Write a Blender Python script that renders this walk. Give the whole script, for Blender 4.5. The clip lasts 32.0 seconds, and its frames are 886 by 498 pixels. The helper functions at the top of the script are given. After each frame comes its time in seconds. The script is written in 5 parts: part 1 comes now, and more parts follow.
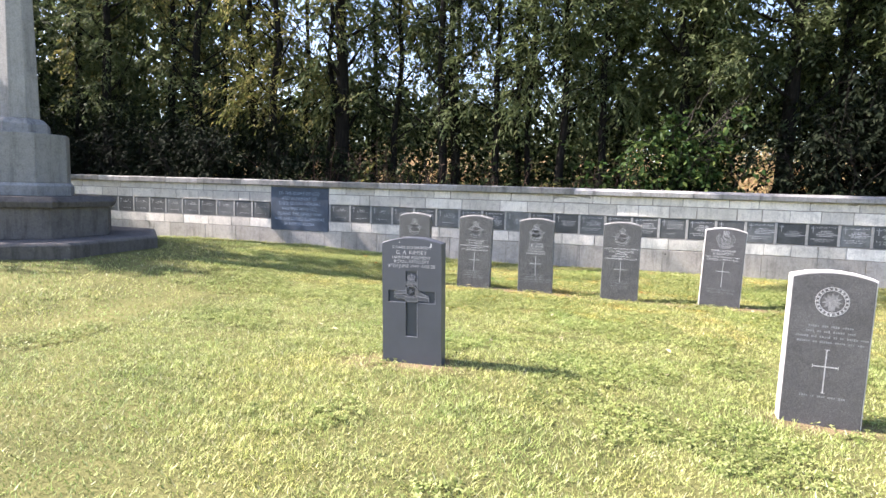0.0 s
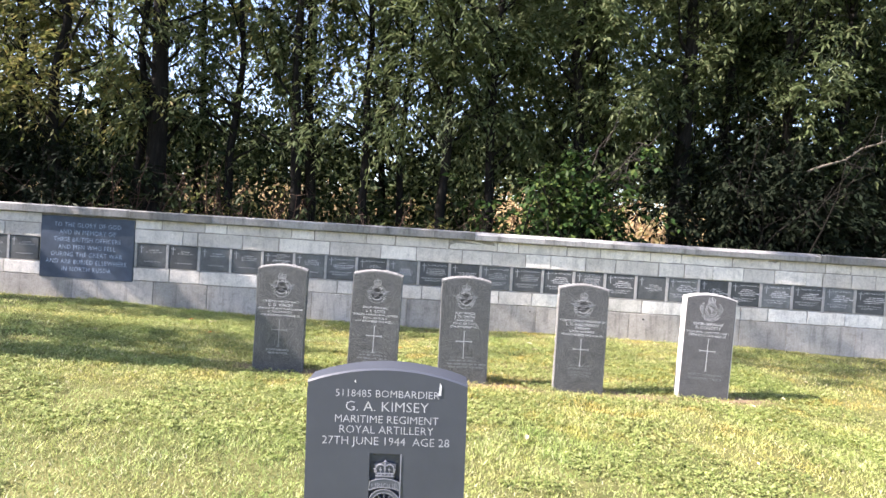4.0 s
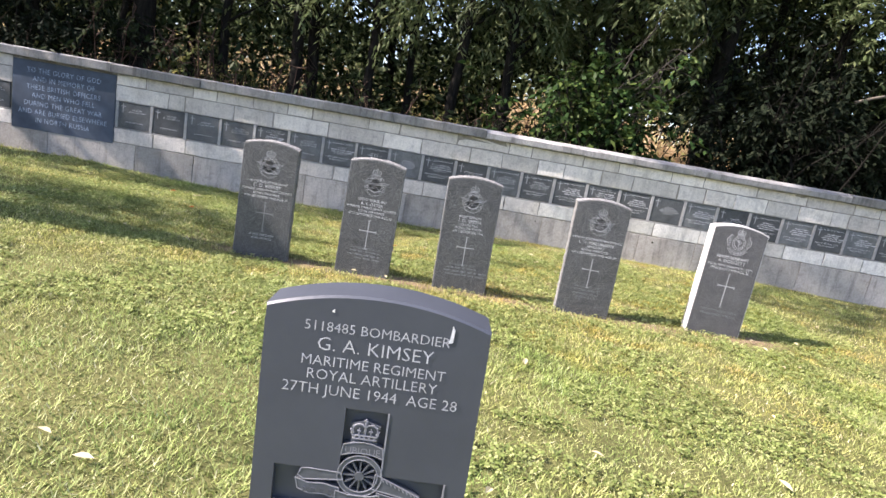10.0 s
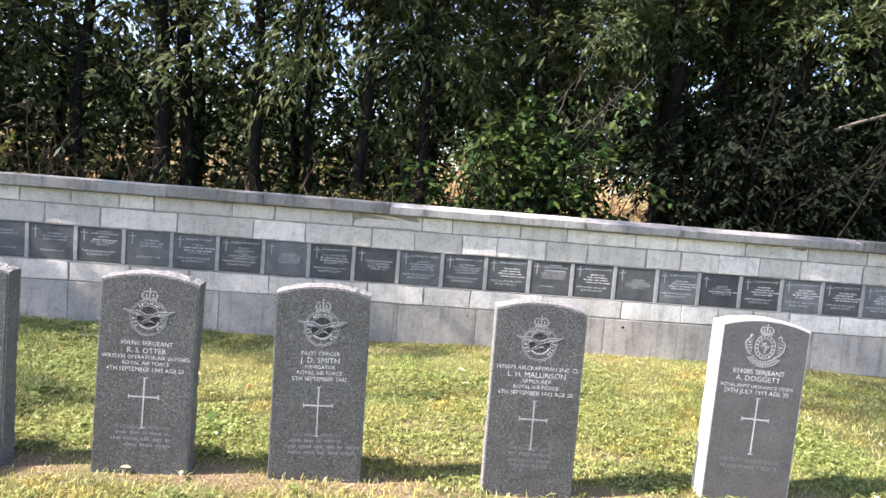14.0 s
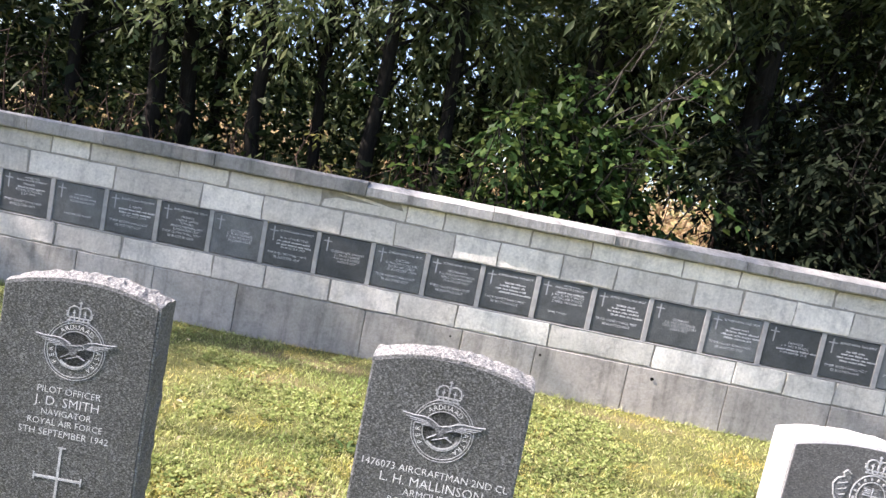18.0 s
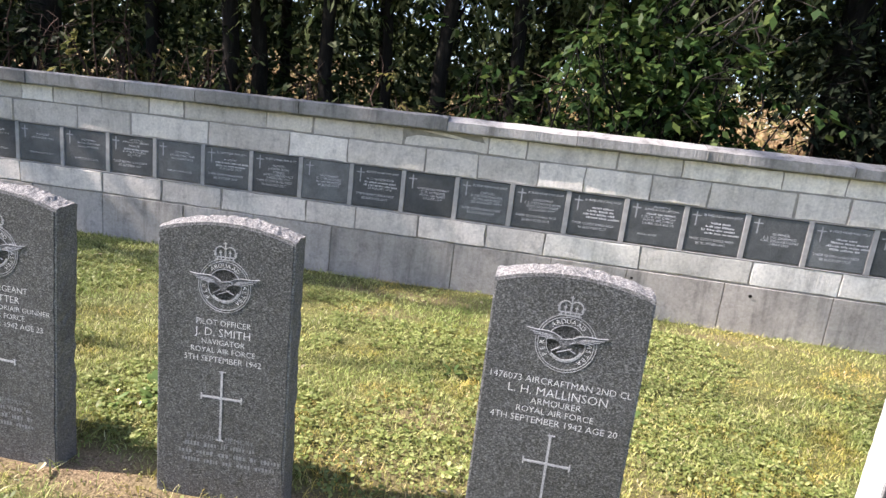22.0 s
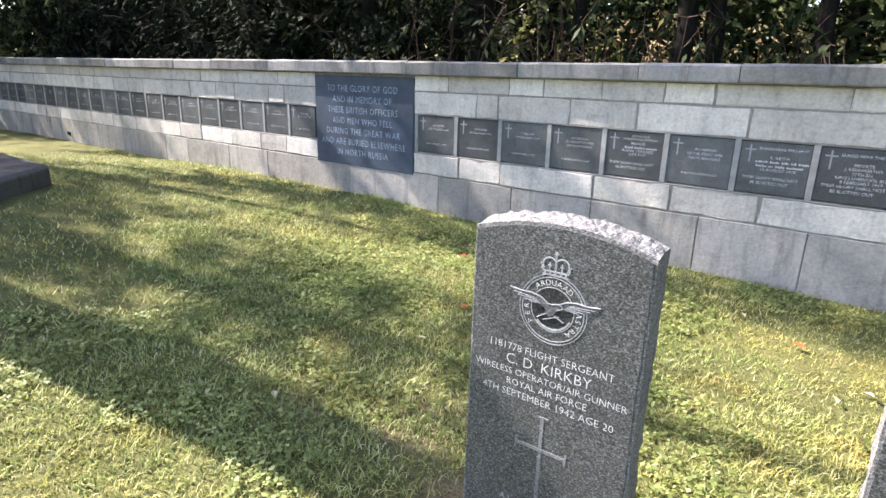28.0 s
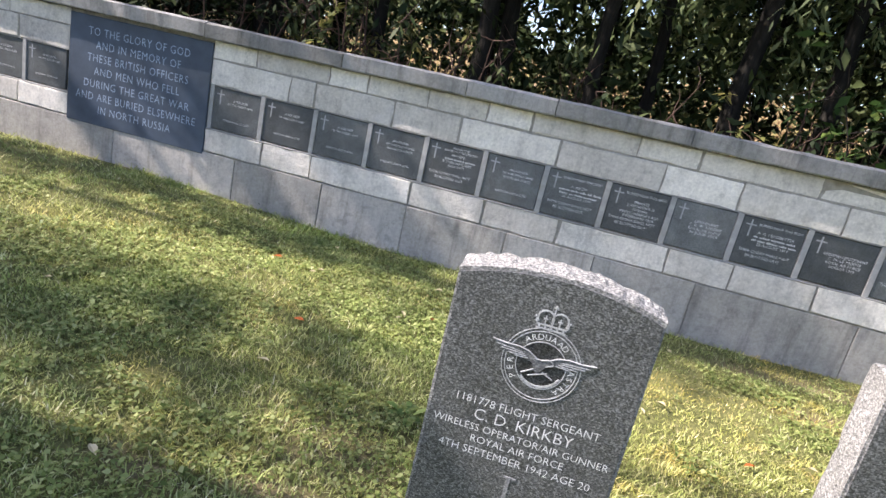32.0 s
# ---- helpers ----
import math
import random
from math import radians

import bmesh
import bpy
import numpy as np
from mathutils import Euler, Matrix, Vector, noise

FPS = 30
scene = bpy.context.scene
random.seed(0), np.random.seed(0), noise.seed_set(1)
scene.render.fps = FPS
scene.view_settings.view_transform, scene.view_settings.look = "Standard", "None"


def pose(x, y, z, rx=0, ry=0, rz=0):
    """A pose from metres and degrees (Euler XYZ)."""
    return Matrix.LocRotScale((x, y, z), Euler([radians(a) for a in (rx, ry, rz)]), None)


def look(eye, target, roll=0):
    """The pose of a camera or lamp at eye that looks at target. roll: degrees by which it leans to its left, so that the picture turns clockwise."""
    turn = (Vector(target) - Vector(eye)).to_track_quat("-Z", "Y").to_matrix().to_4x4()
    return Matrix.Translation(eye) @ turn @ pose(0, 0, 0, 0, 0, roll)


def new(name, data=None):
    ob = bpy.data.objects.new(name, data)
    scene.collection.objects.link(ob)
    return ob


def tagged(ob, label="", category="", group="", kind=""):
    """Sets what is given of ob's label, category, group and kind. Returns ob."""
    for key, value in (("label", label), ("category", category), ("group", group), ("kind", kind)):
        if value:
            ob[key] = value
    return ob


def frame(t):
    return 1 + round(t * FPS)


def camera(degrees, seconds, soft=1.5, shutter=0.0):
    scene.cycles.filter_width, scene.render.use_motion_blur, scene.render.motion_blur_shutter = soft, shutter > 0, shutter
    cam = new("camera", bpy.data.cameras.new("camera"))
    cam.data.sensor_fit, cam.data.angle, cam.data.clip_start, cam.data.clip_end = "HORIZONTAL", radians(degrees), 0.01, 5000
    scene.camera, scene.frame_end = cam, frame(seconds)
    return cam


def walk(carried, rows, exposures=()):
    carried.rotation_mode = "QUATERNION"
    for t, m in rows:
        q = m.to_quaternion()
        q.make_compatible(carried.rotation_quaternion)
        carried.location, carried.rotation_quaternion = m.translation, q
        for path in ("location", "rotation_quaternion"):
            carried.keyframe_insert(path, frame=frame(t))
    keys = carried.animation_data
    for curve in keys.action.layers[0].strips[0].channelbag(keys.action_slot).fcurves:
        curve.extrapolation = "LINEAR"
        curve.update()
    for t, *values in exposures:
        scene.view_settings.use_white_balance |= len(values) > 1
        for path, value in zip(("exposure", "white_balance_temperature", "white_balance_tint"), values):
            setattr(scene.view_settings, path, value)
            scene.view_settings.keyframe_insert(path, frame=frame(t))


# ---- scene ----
cam = camera(74.3, 32.0)
PATH = [
    (0, (0.17, 0.745, 1.18), (-0.432, 2.641, 0.972), 1.7),
    (0.5, (-0.049, 1.101, 1.236), (-0.624, 3.0, 0.986), 4.9),
    (1, (-0.142, 1.405, 1.198), (-0.613, 3.349, 1.156), 1.8),
    (1.5, (-0.279, 1.619, 1.205), (-0.906, 3.514, 1.319), -2.1),
    (2, (-0.524, 1.888, 1.226), (-0.994, 3.828, 1.348), 1.2),
    (2.5, (-0.666, 2.074, 1.224), (-0.943, 4.047, 1.39), 1.0),
    (3, (-0.827, 2.362, 1.219), (-1.12, 4.34, 1.282), -4.9),
    (3.5, (-0.921, 2.578, 1.207), (-1.123, 4.568, 1.227), 1.4),
    (4, (-1.03, 2.788, 1.209), (-1.047, 4.788, 1.152), 3.7),
    (4.5, (-1.057, 2.815, 1.18), (-1.404, 4.766, 0.905), 2.2),
    (6.5, (-0.98, 2.847, 1.162), (-1.325, 4.741, 0.622), 6.5),
    (7, (-0.947, 2.892, 1.152), (-1.305, 4.789, 0.631), 6.2),
    (7.5, (-0.958, 3.026, 1.149), (-1.171, 4.939, 0.605), 10.3),
    (8, (-1.053, 3.219, 1.174), (-1.132, 5.155, 0.68), 10.9),
    (8.5, (-1.103, 3.264, 1.184), (-1.21, 5.243, 0.919), 11.3),
    (9, (-1.087, 3.272, 1.17), (-1.092, 5.209, 0.673), 11.5),
    (9.5, (-1.082, 3.267, 1.172), (-1.038, 5.219, 0.74), 9.9),
    (10, (-1.088, 3.261, 1.167), (-1.054, 5.221, 0.767), 10.1),
    (10.5, (-1.075, 3.276, 1.164), (-1.005, 5.237, 0.776), 9.9),
    (11, (-0.982, 3.363, 1.165), (-0.668, 5.285, 0.712), 9.5),
    (11.5, (-0.767, 3.608, 1.187), (-0.446, 5.547, 0.816), 8.1),
    (12, (-0.629, 3.818, 1.196), (-0.359, 5.755, 0.78), 9.6),
    (12.5, (-0.598, 4.157, 1.231), (-0.278, 6.108, 0.93), 5.3),
    (13, (-0.589, 4.389, 1.24), (-0.334, 6.364, 1.048), 4.2),
    (13.5, (-0.54, 4.718, 1.259), (-0.372, 6.703, 1.075), 1.3),
    (14, (-0.507, 5.027, 1.241), (-0.39, 7.019, 1.096), 4.6),
    (14.5, (-0.476, 5.345, 1.275), (-0.241, 7.331, 1.234), 4.9),
    (16.5, (0.026, 6.108, 1.232), (0.184, 8.095, 1.064), 12.4),
    (17, (0.073, 6.15, 1.249), (0.115, 8.139, 1.043), 11.9),
    (17.5, (0.089, 6.138, 1.239), (0.026, 8.128, 1.05), 8.8),
    (18, (0.08, 6.154, 1.235), (-0.008, 8.144, 1.06), 11.1),
    (18.5, (0.088, 6.166, 1.234), (0.058, 8.155, 1.032), 10.2),
    (19, (0.077, 6.171, 1.235), (0.033, 8.164, 1.069), 10.3),
    (19.5, (0.083, 6.171, 1.23), (0.038, 8.162, 1.05), 10.2),
    (20, (0.109, 6.154, 1.203), (0.108, 8.128, 0.883), 2.7),
    (20.5, (0.103, 6.133, 1.16), (0.077, 8.058, 0.622), 1.4),
    (21, (0.095, 6.114, 1.159), (-0.01, 8.036, 0.616), 2.3),
    (21.5, (0.073, 6.09, 1.154), (-0.091, 8.012, 0.626), 2.7),
    (22, (-0.029, 6.083, 1.191), (-0.312, 8.017, 0.77), 6.5),
    (22.5, (-0.216, 6.069, 1.187), (-0.481, 7.994, 0.716), 3.8),
    (23, (-0.319, 6.09, 1.192), (-0.754, 7.975, 0.686), 5.1),
    (23.5, (-0.356, 6.225, 1.207), (-0.902, 8.08, 0.696), 2.5),
    (24, (-0.435, 6.283, 1.197), (-1.22, 8.039, 0.65), 2.1),
    (24.5, (-0.603, 6.33, 1.187), (-1.304, 8.133, 0.679), 3.6),
    (25, (-0.845, 6.328, 1.191), (-1.521, 8.164, 0.778), 5.1),
    (25.5, (-0.976, 6.32, 1.19), (-1.851, 8.043, 0.672), 7.1),
    (26, (-1.133, 6.437, 1.157), (-2.187, 8.029, 0.562), 0.4),
    (26.5, (-1.222, 6.499, 1.161), (-2.445, 7.984, 0.614), 2.3),
    (28.5, (-2.053, 6.479, 1.143), (-3.129, 8.062, 0.56), 0.5),
    (29, (-2.167, 6.557, 1.152), (-2.89, 8.329, 0.573), 3.3),
    (29.5, (-2.253, 6.522, 1.117), (-2.447, 8.373, 0.385), 6.9),
    (30, (-2.302, 6.498, 1.129), (-2.332, 8.358, 0.393), 8.0),
    (30.5, (-2.319, 6.485, 1.134), (-2.351, 8.365, 0.453), 7.7),
    (31, (-2.347, 6.476, 1.147), (-2.433, 8.385, 0.559), 8.5),
    (31.5, (-2.376, 6.452, 1.141), (-2.626, 8.364, 0.61), 9.7),
    (32, (-2.398, 6.449, 1.146), (-2.764, 8.346, 0.628), 12.7),
]
EXPOSURES = ((0, 1.84, 6450, 23), (1, 1.88, 6450, 23), (2, 2.02, 6450, 23), (3, 1.94, 6450, 23), (4, 1.86, 6450, 23), (7, 1.49, 6450, 23), (9, 1.52, 6450, 23), (12, 1.44, 6450, 23), (13, 1.53, 6450, 23), (14, 1.74, 6450, 23), (16, 1.66, 6450, 23), (17, 1.60, 6450, 23), (18, 1.68, 6450, 23), (19, 1.72, 6450, 23), (20, 1.62, 6450, 23), (21, 1.46, 6450, 23),
             (22, 1.40, 6450, 23), (24, 1.62, 6450, 23), (26, 1.72, 6450, 22), (28, 1.88, 6450, 21), (29, 1.94, 6450, 21), (30, 1.60, 6450, 21), (31, 1.53, 6450, 21), (32, 1.58, 6450, 21))
SKY_POWER, SUN_POWER = 0.118, 5.0

walk(cam, [(t, look(eye, target, roll)) for t, eye, target, roll in PATH], EXPOSURES)

# ---- world, sun ----
SUN = Vector((0.80, 0.157, -0.74)).normalized()          # the way the sunlight travels
world = bpy.data.worlds.new("sky_world")
scene.world = world
world.use_nodes = True
wn = world.node_tree.nodes
sky = wn.new("ShaderNodeTexSky")
sky.sky_type = "NISHITA"
sky.sun_disc = False
sky.sun_elevation = math.asin(-SUN.z)
sky.sun_rotation = math.atan2(-SUN.x, -SUN.y)
sky.dust_density = 1.2
world.node_tree.links.new(sky.outputs[0], wn["Background"].inputs[0])
wn["Background"].inputs[1].default_value = SKY_POWER
sun_data = bpy.data.lights.new("sun", "SUN")
sun_data.energy, sun_data.angle, sun_data.color = SUN_POWER, radians(0.55), (1.0, 0.94, 0.84)
sun = new("sun", sun_data)
sun.rotation_euler = SUN.to_track_quat("-Z", "Y").to_euler()
sun.location = (-8, -2, 12)


# ---- materials ----
class Mat:
    """A small builder for node materials."""

    def __init__(self, name, rough=0.8, metal=0.0, spec=0.4):
        self.m = bpy.data.materials.new(name)
        self.m.use_nodes = True
        self.n, self.l = self.m.node_tree.nodes, self.m.node_tree.links
        self.b = self.n["Principled BSDF"]
        self.b.inputs["Roughness"].default_value = rough
        self.b.inputs["Metallic"].default_value = metal
        self.b.inputs["Specular IOR Level"].default_value = spec
        self.pos = self.n.new("ShaderNodeNewGeometry").outputs["Position"]
        self.obj = self.n.new("ShaderNodeTexCoord").outputs["Object"]

    def noise(self, scale, detail=4.0, rough=0.6, at=None, stretch=None):
        t = self.n.new("ShaderNodeTexNoise")
        t.inputs["Scale"].default_value, t.inputs["Detail"].default_value, t.inputs["Roughness"].default_value = scale, detail, rough
        src = at or self.pos
        if stretch:
            mp = self.n.new("ShaderNodeMapping")
            mp.inputs["Scale"].default_value = stretch
            self.l.new(src, mp.inputs["Vector"])
            src = mp.outputs[0]
        self.l.new(src, t.inputs["Vector"])
        return t.outputs["Fac"]

    def cells(self, scale, what="Color"):
        t = self.n.new("ShaderNodeTexVoronoi")
        t.inputs["Scale"].default_value = scale
        self.l.new(self.pos, t.inputs["Vector"])
        if what != "Color":
            return t.outputs[what]
        s = self.n.new("ShaderNodeSeparateColor")
        self.l.new(t.outputs["Color"], s.inputs[0])
        return s.outputs[0]

    def random(self, island=False):
        if island:
            return self.n.new("ShaderNodeNewGeometry").outputs["Random Per Island"]
        return self.n.new("ShaderNodeObjectInfo").outputs["Random"]

    def attr(self, name):
        a = self.n.new("ShaderNodeAttribute")
        a.attribute_name = name
        return a.outputs["Fac"]

    def ramp(self, fac, *stops):
        r = self.n.new("ShaderNodeValToRGB")
        e = r.color_ramp.elements
        while len(e) < len(stops):
            e.new(0.5)
        for el, (p, c) in zip(e, stops):
            el.position = p
            el.color = (*c, 1) if isinstance(c, tuple) else (c, c, c, 1)
        self.l.new(fac, r.inputs[0])
        return r.outputs[0]

    def mix(self, fac, a, b, kind="MIX"):
        m = self.n.new("ShaderNodeMix")
        m.data_type, m.blend_type = "RGBA", kind
        for sock, v in ((m.inputs[0], fac), (m.inputs[6], a), (m.inputs[7], b)):
            if isinstance(v, (int, float)):
                sock.default_value = v
            elif isinstance(v, tuple):
                sock.default_value = (*v, 1)
            else:
                self.l.new(v, sock)
        return m.outputs[2]

    def math(self, op, a, b=0.0):
        m = self.n.new("ShaderNodeMath")
        m.operation, m.use_clamp = op, False
        for sock, v in zip(m.inputs, (a, b)):
            if isinstance(v, (int, float)):
                sock.default_value = v
            else:
                self.l.new(v, sock)
        return m.outputs[0]

    def colour(self, c):
        if isinstance(c, tuple):
            self.b.inputs["Base Color"].default_value = (*c, 1)
        else:
            self.l.new(c, self.b.inputs["Base Color"])
        return self

    def rough(self, v):
        self.l.new(v, self.b.inputs["Roughness"])
        return self

    def bump(self, h, strength=0.5, dist=0.01):
        b = self.n.new("ShaderNodeBump")
        b.inputs["Strength"].default_value, b.inputs["Distance"].default_value = strength, dist
        self.l.new(h, b.inputs["Height"])
        self.l.new(b.outputs[0], self.b.inputs["Normal"])
        return self

    def leafy(self, share=0.35):
        """Lets light through: a translucent share of the same colour."""
        tr, mx = self.n.new("ShaderNodeBsdfTranslucent"), self.n.new("ShaderNodeMixShader")
        src = self.b.inputs["Base Color"].links
        if src:
            self.l.new(src[0].from_socket, tr.inputs[0])
        else:
            tr.inputs[0].default_value = self.b.inputs["Base Color"].default_value
        mx.inputs[0].default_value = share
        self.l.new(self.b.outputs[0], mx.inputs[1])
        self.l.new(tr.outputs[0], mx.inputs[2])
        self.l.new(mx.outputs[0], self.n["Material Output"].inputs[0])
        return self


def granite(name, lo, mid, hi, rough, bump, dist):
    m = Mat(name, rough=rough)
    grain = m.ramp(m.cells(300), (0.0, lo), (0.5, mid), (0.72, mid), (0.92, hi))
    flow = m.ramp(m.noise(1.0, 3, 0.6, stretch=(190, 190, 420)), (0.38, lo), (0.5, mid), (0.63, hi))
    speck = m.mix(0.5, grain, flow)
    stain = m.ramp(m.noise(5, 5), (0.3, 0.78), (0.7, 1.1))
    m.colour(m.mix(1.0, speck, stain, "MULTIPLY"))
    m.bump(m.noise(bump, 5), 0.6, dist)
    return m.m


M_GRANITE = granite("dark_polished_granite", (0.016, 0.0168, 0.0175), (0.060, 0.063, 0.065), (0.25, 0.257, 0.262), 0.40, 90, 0.0006)
M_GRANITE_ROUGH = granite("rock_faced_granite", (0.06, 0.060, 0.059), (0.19, 0.189, 0.184), (0.43, 0.428, 0.41), 0.9, 85, 0.010)
M_GRANITE_SIDE_SHADE = granite("shaded_flank_granite", (0.05, 0.05, 0.052), (0.12, 0.12, 0.122), (0.28, 0.28, 0.28), 0.85, 70, 0.004)
M_CUT = granite("cut_pale_granite", (0.24, 0.25, 0.26), (0.38, 0.39, 0.40), (0.55, 0.56, 0.57), 0.85, 120, 0.001)
M_RECESS_SHADE = granite("recess_shade_granite", (0.014, 0.0145, 0.015), (0.045, 0.047, 0.049), (0.17, 0.174, 0.178), 0.6, 120, 0.001)
M_CROSS_WORN = granite("dim_cut_granite", (0.11, 0.113, 0.118), (0.19, 0.195, 0.20), (0.33, 0.335, 0.34), 0.85, 120, 0.001)
M_CUT_DIM = granite("worn_carving", (0.05, 0.052, 0.056), (0.10, 0.104, 0.11), (0.26, 0.265, 0.27), 0.8, 120, 0.001)
M_GRANITE_PALE = granite("worn_grey_granite", (0.043, 0.043, 0.046), (0.086, 0.087, 0.092), (0.17, 0.171, 0.178), 0.40, 60, 0.0008)
M_WHITE_STONE = granite("pale_stone_edge", (0.45, 0.44, 0.42), (0.60, 0.59, 0.57), (0.74, 0.73, 0.71), 0.9, 60, 0.003)


def plain(name, c, rough=0.7, vary=0.15, scale=12, bump=0.0):
    m = Mat(name, rough=rough)
    f = m.ramp(m.noise(scale, 6), (0.25, 1 - vary), (0.75, 1 + vary))
    m.colour(m.mix(1.0, c, f, "MULTIPLY"))
    if bump:
        m.bump(m.noise(scale * 12, 4), 0.4, bump)
    return m.m


M_SLATE_STONE = plain("smooth_grey_slate", (0.060, 0.068, 0.083), 0.45, 0.13, 6, 0.0006)
M_SLATE_LIGHT = plain("pale_slate", (0.24, 0.245, 0.27), 0.6, 0.12, 20, 0.001)
M_SLATE_CARVED = plain("carved_slate", (0.085, 0.094, 0.108), 0.55, 0.2, 60, 0.001)
M_LETTER = plain("cut_letter_white", (0.64, 0.65, 0.66), 0.8, 0.2, 60)
M_LETTER_WORN = plain("worn_slate_letter", (0.44, 0.455, 0.48), 0.8, 0.25, 60)
M_LETTER_DIM = plain("cut_letter_grey", (0.21, 0.22, 0.23), 0.8, 0.25, 60)
M_CUT_GREY = plain("cut_tablet_cross", (0.32, 0.33, 0.34), 0.8, 0.25, 60)
M_LETTER_BLUE = plain("weathered_letter", (0.35, 0.44, 0.56), 0.8, 0.25, 40)
M_PANEL = plain("dedication_slate", (0.062, 0.083, 0.115), 0.5, 0.3, 5, 0.0012)
M_MORTAR = plain("mortar", (0.30, 0.28, 0.245), 0.95, 0.35, 22, 0.004)
M_FILLET = plain("lead_grey_fillet", (0.32, 0.32, 0.31), 0.8, 0.25, 18, 0.002)


def tablet_material():
    m = Mat("slate_tablet", rough=0.55)
    base = m.ramp(m.random(), (0.0, (0.050, 0.055, 0.057)), (0.6, (0.076, 0.082, 0.084)), (1.0, (0.130, 0.139, 0.140)))
    cloud = m.ramp(m.noise(9, 6), (0.25, 0.7), (0.75, 1.45))
    fine = m.ramp(m.noise(170, 3), (0.3, 0.68), (0.7, 1.35))
    m.colour(m.mix(1.0, m.mix(1.0, base, cloud, "MULTIPLY"), fine, "MULTIPLY"))
    m.bump(m.noise(160, 3), 0.3, 0.0006)
    return m.m


M_TABLET = tablet_material()


def wall_material(name, lo, mid, hi, streak, tool=0.0, relief=0.006):
    m = Mat(name, rough=0.9, spec=0.25)
    tone = m.ramp(m.random(), (0.0, lo), (0.5, mid), (1.0, hi))
    cloud = m.ramp(m.noise(3.2, 7, 0.65), (0.28, 0.74), (0.46, 1.0), (0.75, 1.15))
    fine = m.ramp(m.noise(55, 5), (0.3, 0.84), (0.7, 1.12))
    runs = m.ramp(m.noise(1.0, 6, 0.7, stretch=(11, 11, 1.3)), (0.32, streak), (0.5, 1.0))
    blot = m.ramp(m.noise(17, 6, 0.7), (0.34, 0.80), (0.47, 1.0), (0.7, 1.08))
    c = m.mix(1.0, m.mix(1.0, m.mix(1.0, tone, cloud, "MULTIPLY"), blot, "MULTIPLY"), m.mix(1.0, fine, runs, "MULTIPLY"), "MULTIPLY")
    lichen = m.ramp(m.noise(8, 8, 0.75), (0.62, 0.0), (0.72, 0.55))
    m.colour(m.mix(lichen, c, (0.20, 0.205, 0.19)))
    h = m.mix(0.5, m.noise(26, 7), m.noise(120, 4))
    if tool:
        h = m.mix(tool, h, m.noise(1.0, 3, 0.5, stretch=(70, 70, 2.5)))
    m.bump(h, 0.8, relief)
    return m.m


M_ASHLAR = wall_material("limestone_ashlar", (0.55, 0.518, 0.465), (0.65, 0.614, 0.552), (0.80, 0.76, 0.69), 0.8, relief=0.010)
M_BAND = wall_material("tooled_limestone", (0.50, 0.488, 0.440), (0.62, 0.605, 0.548), (0.76, 0.742, 0.68), 0.75, 0.35, 0.009)
M_PLINTH = wall_material("grey_cement_block", (0.345, 0.325, 0.292), (0.40, 0.377, 0.338), (0.47, 0.443, 0.40), 0.65, relief=0.008)
M_COPING = wall_material("weathered_coping", (0.19, 0.188, 0.178), (0.25, 0.247, 0.236), (0.33, 0.325, 0.31), 0.55, 0.2, 0.010)
M_COPING_TOOLED = wall_material("tooled_coping", (0.24, 0.237, 0.226), (0.30, 0.297, 0.284), (0.39, 0.385, 0.37), 0.60, 0.6, 0.010)
M_CROSS = wall_material("grey_cross_stone", (0.22, 0.217, 0.205), (0.25, 0.247, 0.233), (0.30, 0.296, 0.28), 0.7)
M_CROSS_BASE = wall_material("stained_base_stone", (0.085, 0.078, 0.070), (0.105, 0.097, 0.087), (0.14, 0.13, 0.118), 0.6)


def ground_material():
    m = Mat("lawn_and_field", rough=0.95, spec=0.1)
    sep = m.n.new("ShaderNodeSeparateXYZ")
    m.l.new(m.pos, sep.inputs[0])
    lawn = m.mix(m.ramp(m.noise(1.6, 6), (0.35, 0.0), (0.65, 1.0)), (0.086, 0.092, 0.034), (0.165, 0.162, 0.062))
    lawn = m.mix(m.ramp(m.noise(38, 4), (0.48, 0.0), (0.66, 0.5)), lawn, (0.24, 0.235, 0.092))
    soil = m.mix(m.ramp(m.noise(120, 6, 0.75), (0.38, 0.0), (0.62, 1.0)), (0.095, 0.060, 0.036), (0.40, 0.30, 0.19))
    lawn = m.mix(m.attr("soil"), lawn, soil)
    field = m.mix(m.ramp(m.noise(0.35, 6), (0.35, 0.0), (0.65, 1.0)), (0.44, 0.31, 0.19), (0.24, 0.22, 0.09))
    field = m.mix(m.ramp(m.noise(14, 6), (0.35, 0.0), (0.7, 0.8)), field, (0.16, 0.10, 0.05))
    back = m.ramp(m.math("MULTIPLY", m.math("SUBTRACT", sep.outputs[1], 10.6), 4.0), (0.0, 0.0), (1.0, 1.0))
    m.colour(m.mix(back, lawn, field))
    m.bump(m.noise(60, 5), 0.8, 0.02)
    return m.m


